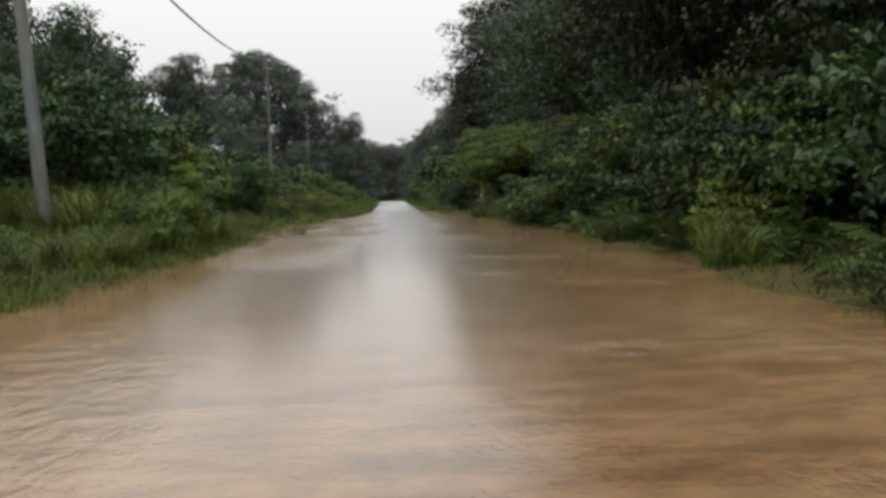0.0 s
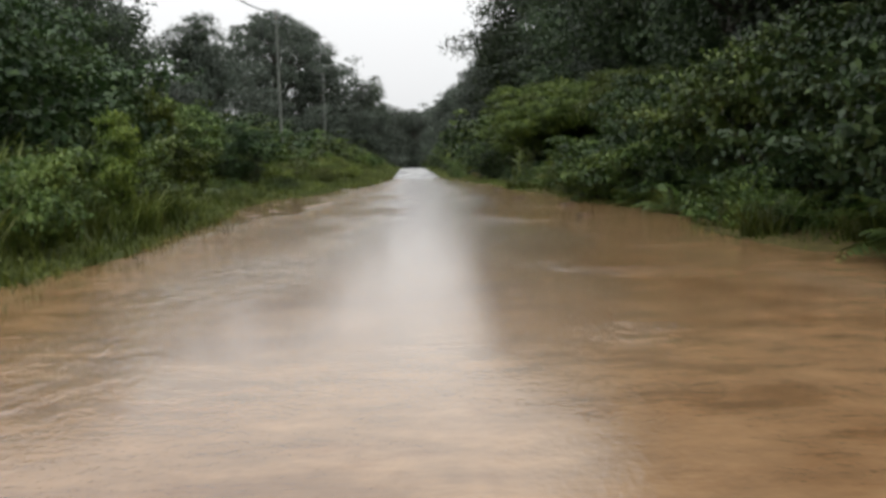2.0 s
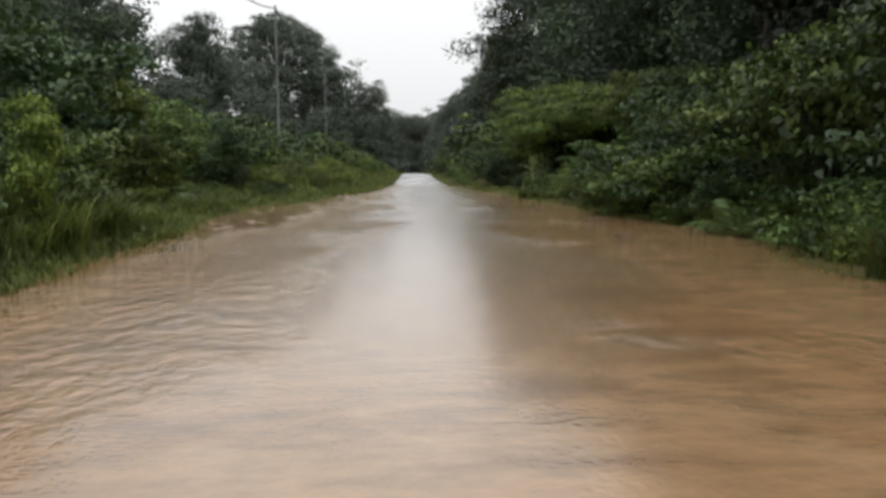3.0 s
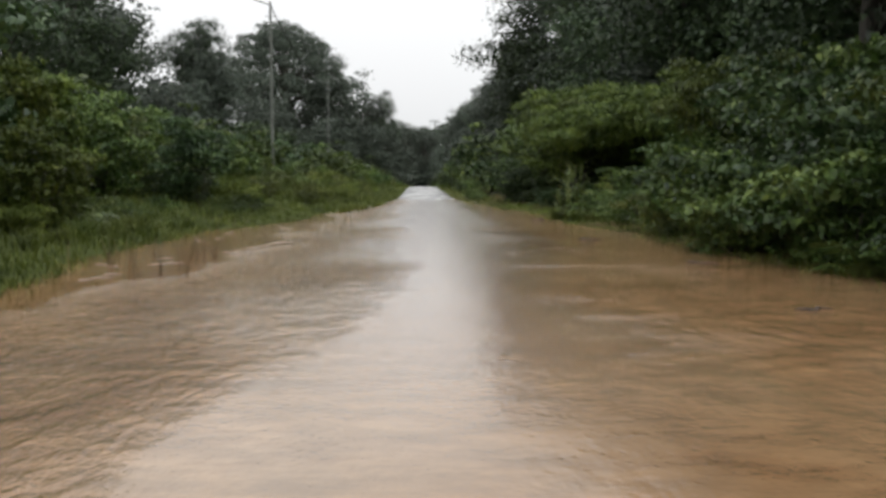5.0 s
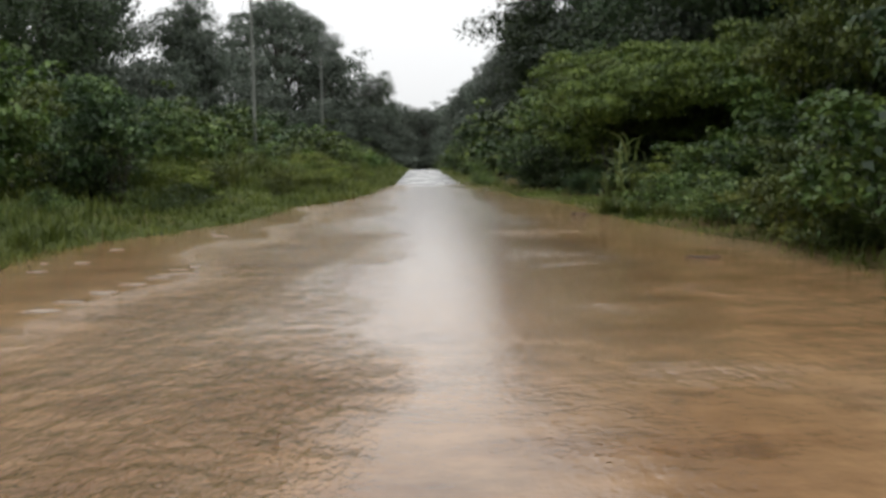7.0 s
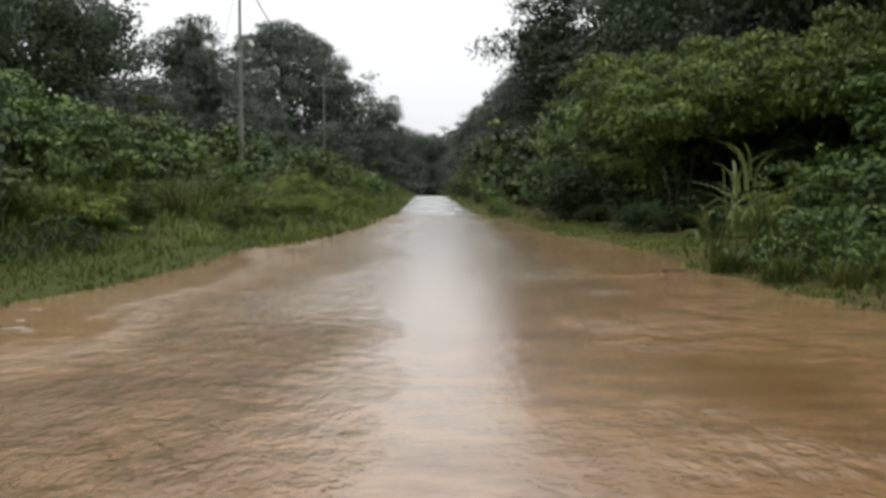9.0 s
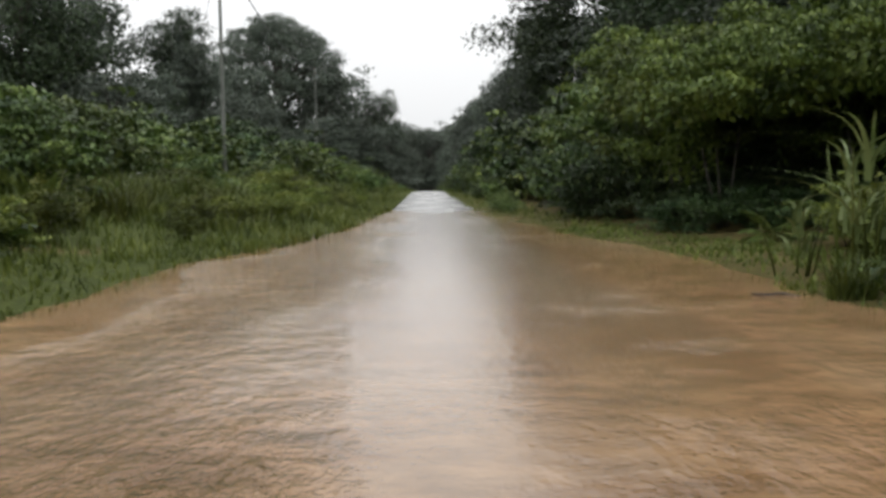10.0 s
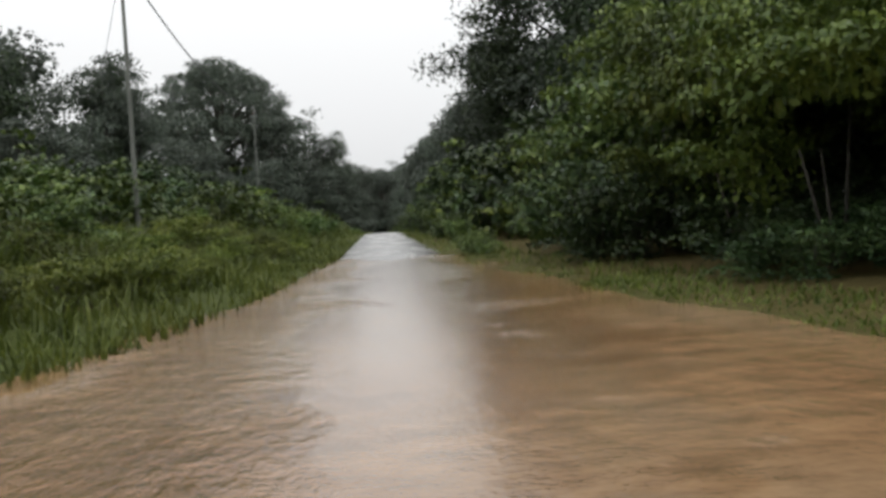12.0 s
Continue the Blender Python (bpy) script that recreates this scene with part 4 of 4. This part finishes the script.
for y in np.arange(11, 33, 0.95):
    if 14.5 < y < 20.3:
        tussock(-7.4 - g.uniform(0, 0.7), y, g.uniform(0.4, 0.6))
        continue
    low = 1.0 if y < 26 else 0.5
    tussock(-7.3 - g.uniform(0, 0.7), y, g.uniform(0.6, 0.9) * low)
    tussock(-8.5 - g.uniform(0, 0.9), y + 0.4, g.uniform(0.85, 1.25) * low)
    tussock(-10.0 - g.uniform(0, 1.2), y, g.uniform(0.9, 1.3) * low)
for y in np.arange(16.5, 26, 0.8):
    tussock(-6.7 - g.uniform(0, 0.4), y, g.uniform(0.55, 0.85))
    if y > 20.5:
        tussock(-7.4 - g.uniform(0, 0.6), y, g.uniform(0.6, 0.95))
        tussock(-8.3 - g.uniform(0, 1.0), y + 0.4, g.uniform(1.0, 1.45))
for y in np.arange(40.5, 60, 1.7):
    e = float(along(LEFT_SHORE, y))
    tussock(e - 2.2 - g.uniform(0, 1.5), y, g.uniform(0.6, 1.0))
    tussock(e - 3.6 - g.uniform(0, 1.5), y + 0.8, g.uniform(0.8, 1.2))
    tussock(e - 5.2 - g.uniform(0, 2.0), y, g.uniform(0.9, 1.4))
for y in np.arange(60, 118, 2.6):
    e = float(along(LEFT_SHORE, y))
    tussock(e - 1.6 - g.uniform(0, 1.0), y, g.uniform(0.7, 1.2))
    tussock(e - 4.0 - g.uniform(0, 3.0), y, g.uniform(1.0, 1.7))
for x, y, k in [(2.6, 39.8, 0.7), (3.0, 40.8, 0.8), (1.3, 37.2, 0.5), (1.8, 37.8, 0.6), (2.3, 38.4, 0.7), (1.1, 38.2, 0.45), (1.6, 36.5, 0.45), (2.2, 36.9, 0.55), (2.3, 9.8, 0.9), (1.9, 11.0, 0.8), (2.6, 11.6, 0.9), (1.6, 19.6, 0.55), (1.9, 20.8, 0.6), (2.2, 18.5, 0.5), (1.5, 14.6, 0.8), (1.9, 15.6, 0.9), (2.4, 16.6, 0.8), (2.3, 25.6, 0.4), (2.2, 36.5, 0.45)]:
    tussock(x, y, k)


def make_fern(seed, count, length, label):
    """A fern: arching fronds, each a midrib with pairs of narrow leaflets."""
    r = np.random.default_rng(seed)
    n = 15
    t = np.linspace(0.12, 1.0, n)
    rib = np.stack([0.85 * length * t, 0 * t, length * (0.95 * t - 0.75 * t * t)], 1)
    q = []
    for k in (-1, 1):
        ll = (0.3 * length * np.sin(np.pi * (0.12 + 0.85 * t)) + 0.02)[:, None]
        way = unit(np.array([0.35, k, -0.25]) + r.normal(0, 0.07, (n, 3)))
        half = np.array([0.5, 0, 0.1]) * 0.055 * length
        mid = rib + way * ll * 0.45
        q.append(np.stack([rib, mid + half, rib + way * ll + np.array([0, 0, -0.12]) * ll, mid - half], 1))
    frond = leaf_mesh("frond", np.concatenate(q), LEAF_MID)
    v, f = tube([tuple(p) for p in np.vstack([[0, 0, -0.03], rib[::3]])], [0.012, 0.011, 0.01, 0.008, 0.006, 0.004], 5)
    stalk = mesh_from("midrib", v, f, GRASS, True)
    ob = tagged(new("fern"), label, "fern", group="ferns on the bank")
    for i in range(count):
        m = Matrix.Rotation(6.283 * i / count + r.uniform(-0.3, 0.3), 4, 'Z') @ Matrix.Rotation(r.uniform(-0.5, 0.25), 4, 'Y') @ Matrix.Scale(r.uniform(0.65, 1.1), 4)
        leaf = part("frond", frond, ob)
        leaf.matrix_basis = m
        part("midrib", stalk, leaf)
    return ob


FERNS = [make_fern(61, 9, 1.1, "arching green fern at the edge of the flood"), make_fern(62, 11, 0.95, "spreading green fern beneath the thicket")]
for i, (x, y, k) in enumerate([(2.2, 12.4, 1.0), (2.4, 14.6, 1.1), (2.1, 17.4, 0.9), (2.6, 18.6, 1.0), (2.2, 20.2, 0.8), (2.5, 22.6, 1.0), (2.1, 24.0, 0.8), (2.2, 26.4, 0.9), (2.0, 29.6, 0.8), (2.5, 31.8, 0.9), (2.7, 37.2, 0.9), (3.5, 39.0, 1.0), (3.0, 43.6, 0.8), (-8.3, 24.0, 1.0), (-8.7, 31.8, 0.9), (-7.6, 41.0, 0.8)]):
    set_down(FERNS[i % 2], at(x, y, turn=i * 1.3, size=k))


def reed_clump(x, y, height, count, seed):
    """A clump of tall cane grass: upright stems with long arching leaves."""
    r = np.random.default_rng(seed)
    ob = new("cane_grass")
    tagged(ob, "light green cane grass clump with long arching leaves", "grass", group="cane grass clumps")
    ob.matrix_basis = at(x, y)
    for _ in range(5):
        a, d = r.uniform(0, 6.28), r.uniform(0.02, 0.22)
        p = (math.cos(a) * d, math.sin(a) * d)
        h = height * r.uniform(0.6, 0.9)
        v, f = tube([(p[0], p[1], -0.05), (p[0] * 1.5, p[1] * 1.5, h * 0.5), (p[0] * 2.2, p[1] * 2.2, h)], [0.014, 0.011, 0.005], 6)
        part("stem", mesh_from("stem", v, f, GRASS, True), ob)
    a, d = r.uniform(0, 6.28, count), r.uniform(0.02, 0.3, count)
    roots = np.stack([np.cos(a) * d * 0.5, np.sin(a) * d * 0.5, r.uniform(0.25, 0.8, count) * height], 1)
    part("leaf_blades", leaf_mesh("leaf_blades", blades(r, roots, height * 0.66, 1.5, 0.05, 6), REED), ob)


reed_clump(1.55, 38.9, 1.55, 20, 91)
reed_clump(1.95, 39.2, 1.3, 12, 92)
reed_clump(1.3, 39.6, 0.9, 10, 93)


# ---- froth where the flood drains off the edge of the road, streaks imitating glints ----
def build_foam_and_glints():
    r = np.random.default_rng(64)
    verts, faces = [], []
    for i in range(28):
        if i < 12:
            # shore streaks modelled in place of sky glints on calm water
            y = r.uniform(26.0, 36.0)
            x = float(along(LEFT_SHORE, y)) + 0.55 - 0.25 * math.sin(y * 0.7) + r.normal(0, 0.25)
        else:
            # the line where the current crosses from the bank to the road
            y = r.uniform(24.5, 31.5)
            x = float(np.interp(y, [24, 27.5, 31.5], [-6.2, -5.7, -4.7])) + r.normal(0, 0.12)
        a, b, o, k = r.uniform(0.015, 0.045), r.uniform(0.03, 0.13), len(verts), 14
        for z, g in ((0.003, 1.0), (0.009, 0.7)):
            for i in range(k):
                w = 6.283 * i / k
                j = 1 + 0.3 * math.sin(3 * w + y) + 0.15 * math.sin(5 * w + 2 * x)
                verts.append((x + math.cos(w) * b * j * g, y + math.sin(w) * a * j * g + 0.12 * b * math.sin(2.2 * math.cos(w) + y), z))
        faces += [(o + i, o + (i + 1) % k, o + k + (i + 1) % k, o + k + i) for i in range(k)]
        faces.append(tuple(o + k + i for i in range(k)))
    ob = new("foam", mesh_from("foam", verts, faces, FROTH_GLINT, True))
    tagged(ob, "pale froth drifting along the flooded verge, with streaks imitating sky glints", "foam", kind="stuff")


build_foam_and_glints()


# ---- dead stalks and drift standing in the shallows ----
def dead_stalks(x, y, count, height, seed):
    r = np.random.default_rng(seed)
    ob = new("dead_stalks")
    tagged(ob, "dark dead weed stalks standing in the flood water", "weed", group="drowned weeds")
    ob.matrix_basis = Matrix.Translation((x, y, -0.12))
    for _ in range(count):
        px, py, h = r.uniform(-0.45, 0.45), r.uniform(-0.3, 0.3), height * r.uniform(0.6, 1.2) + 0.12
        v, f = tube([(px, py, -0.1), (px + r.normal(0, 0.02), py, h * 0.5), (px + r.normal(0, 0.06), py + r.normal(0, 0.05), h)], [0.008, 0.007, 0.004], 5)
        part("stalk", mesh_from("stalk", v, f, STRAW, True), ob)


for i, (x, y, n, h) in enumerate([(-5.5, 28.0, 8, 0.32), (-5.4, 26.4, 8, 0.32), (-6.3, 27.2, 7, 0.28), (-6.1, 30.5, 4, 0.2), (-5.7, 22.0, 4, 0.22), (-6.4, 33.5, 5, 0.2), (1.0, 27.0, 3, 0.15)]):
    dead_stalks(x, y, n, h, 100 + i)


def drift_twig(x, y, length, turn, seed):
    n = 7
    pts = [(length * (i / (n - 1) - 0.5), 0.05 * math.sin(i * 1.3 + seed), 0.006 + 0.006 * math.sin(i * 2.1)) for i in range(n)]
    me = mesh_from("floating_twig", *tube(pts, [0.006, 0.014, 0.018, 0.016, 0.014, 0.01, 0.004], 6), BARK, True)
    ob = tagged(new("floating_twig", me), "dark wet twig floating on the brown water", "twig", group="drift twigs")
    ob.matrix_basis = pose(x, y, 0, 0, 0, turn)


for i, (x, y, length, turn) in enumerate([(0.4, 31.5, 0.45, 8), (0.9, 27.6, 0.4, -26), (0.5, 24.2, 0.3, 15), (0.6, 38.5, 0.4, -18)]):
    drift_twig(x, y, length, turn, i)


# ---- power line ----
POLES = [(-9.75, 20.8, 8.6), (-12.45, 70.0, 12.9), (-13.1, 107.0, 12.6)]


def make_pole(x, y, top, lean=0.0):
    ob = new("utility_pole")
    tagged(ob, "tapered grey concrete electricity pole standing in roadside scrub", "utility pole", group="power line poles")
    z0 = float(ground_height(np.array(x), np.array(y)))
    ob.matrix_basis = Matrix.Translation((x + (top - z0) * math.tan(lean), y, z0)) @ Matrix.Rotation(-lean, 4, 'Y')
    h, n = top - z0, 10
    pts = [(0, 0, -0.6 + (h + 0.6) * i / (n - 1)) for i in range(n)]
    thick = 0.145 if y < 30 else 0.115
    part("shaft", mesh_from("shaft", *tube(pts, [thick * (1 - 0.45 * i / (n - 1)) for i in range(n)], 14), CONCRETE, True), ob)
    for z in (h - 0.2, h - 0.7):
        part("band", mesh_from("band", *tube([(0, 0, z - 0.04), (0, 0, z + 0.04)], [0.115, 0.115], 14), STEEL, True), ob, "galvanised pole band")
        part("bracket", mesh_from("bracket", *tube([(0, -0.1, z), (0, -0.34, z)], [0.025, 0.02], 8), STEEL, True), ob)
        part("insulator", mesh_from("insulator", *tube([(0, -0.3, z - 0.09), (0, -0.3, z - 0.03), (0, -0.3, z), (0, -0.3, z + 0.03), (0, -0.3, z + 0.09)], [0.03, 0.05, 0.035, 0.05, 0.03], 10), PORCELAIN, True), ob, "brown porcelain insulator")
    part("cross_arm", mesh_from("cross_arm", *tube([(-0.35, 0, h - 0.95), (0.35, 0, h - 0.95)], [0.035, 0.035], 6), STEEL, True), ob, "short steel cross arm")


for x, y, top in POLES:
    make_pole(x, y, top, radians(2.6) if y < 30 else 0.0)


def cable(name, a, b, sag, radius, label):
    n = 25
    pts = [(a[0] + (b[0] - a[0]) * t, a[1] + (b[1] - a[1]) * t, a[2] + (b[2] - a[2]) * t - 4 * sag * t * (1 - t)) for t in [i / (n - 1) for i in range(n)]]
    ob = new(name, mesh_from(name, *tube(pts, [radius] * n, 6), RUBBER, True))
    return tagged(ob, label, "cable", group="power line cables")


line = [(-8.0, -22.0, 8.6)] + POLES + [(-15.5, 150.0, 12.0)]
for (x0, y0, z0), (x1, y1, z1) in zip(line, line[1:]):
    cable("power_cable", (x0, y0, z0 - 0.2), (x1, y1, z1 - 0.2), 1.35, 0.04, "black bundled overhead cable sagging between the poles")
x, y, top = POLES[1]
cable("stay_wire", (x, y, top - 0.6), (x - 3.2, y + 1.0, float(ground_height(np.array(x - 3.2), np.array(y + 1.0)))), 0.02, 0.012, "thin steel stay wire from the pole to the bank")
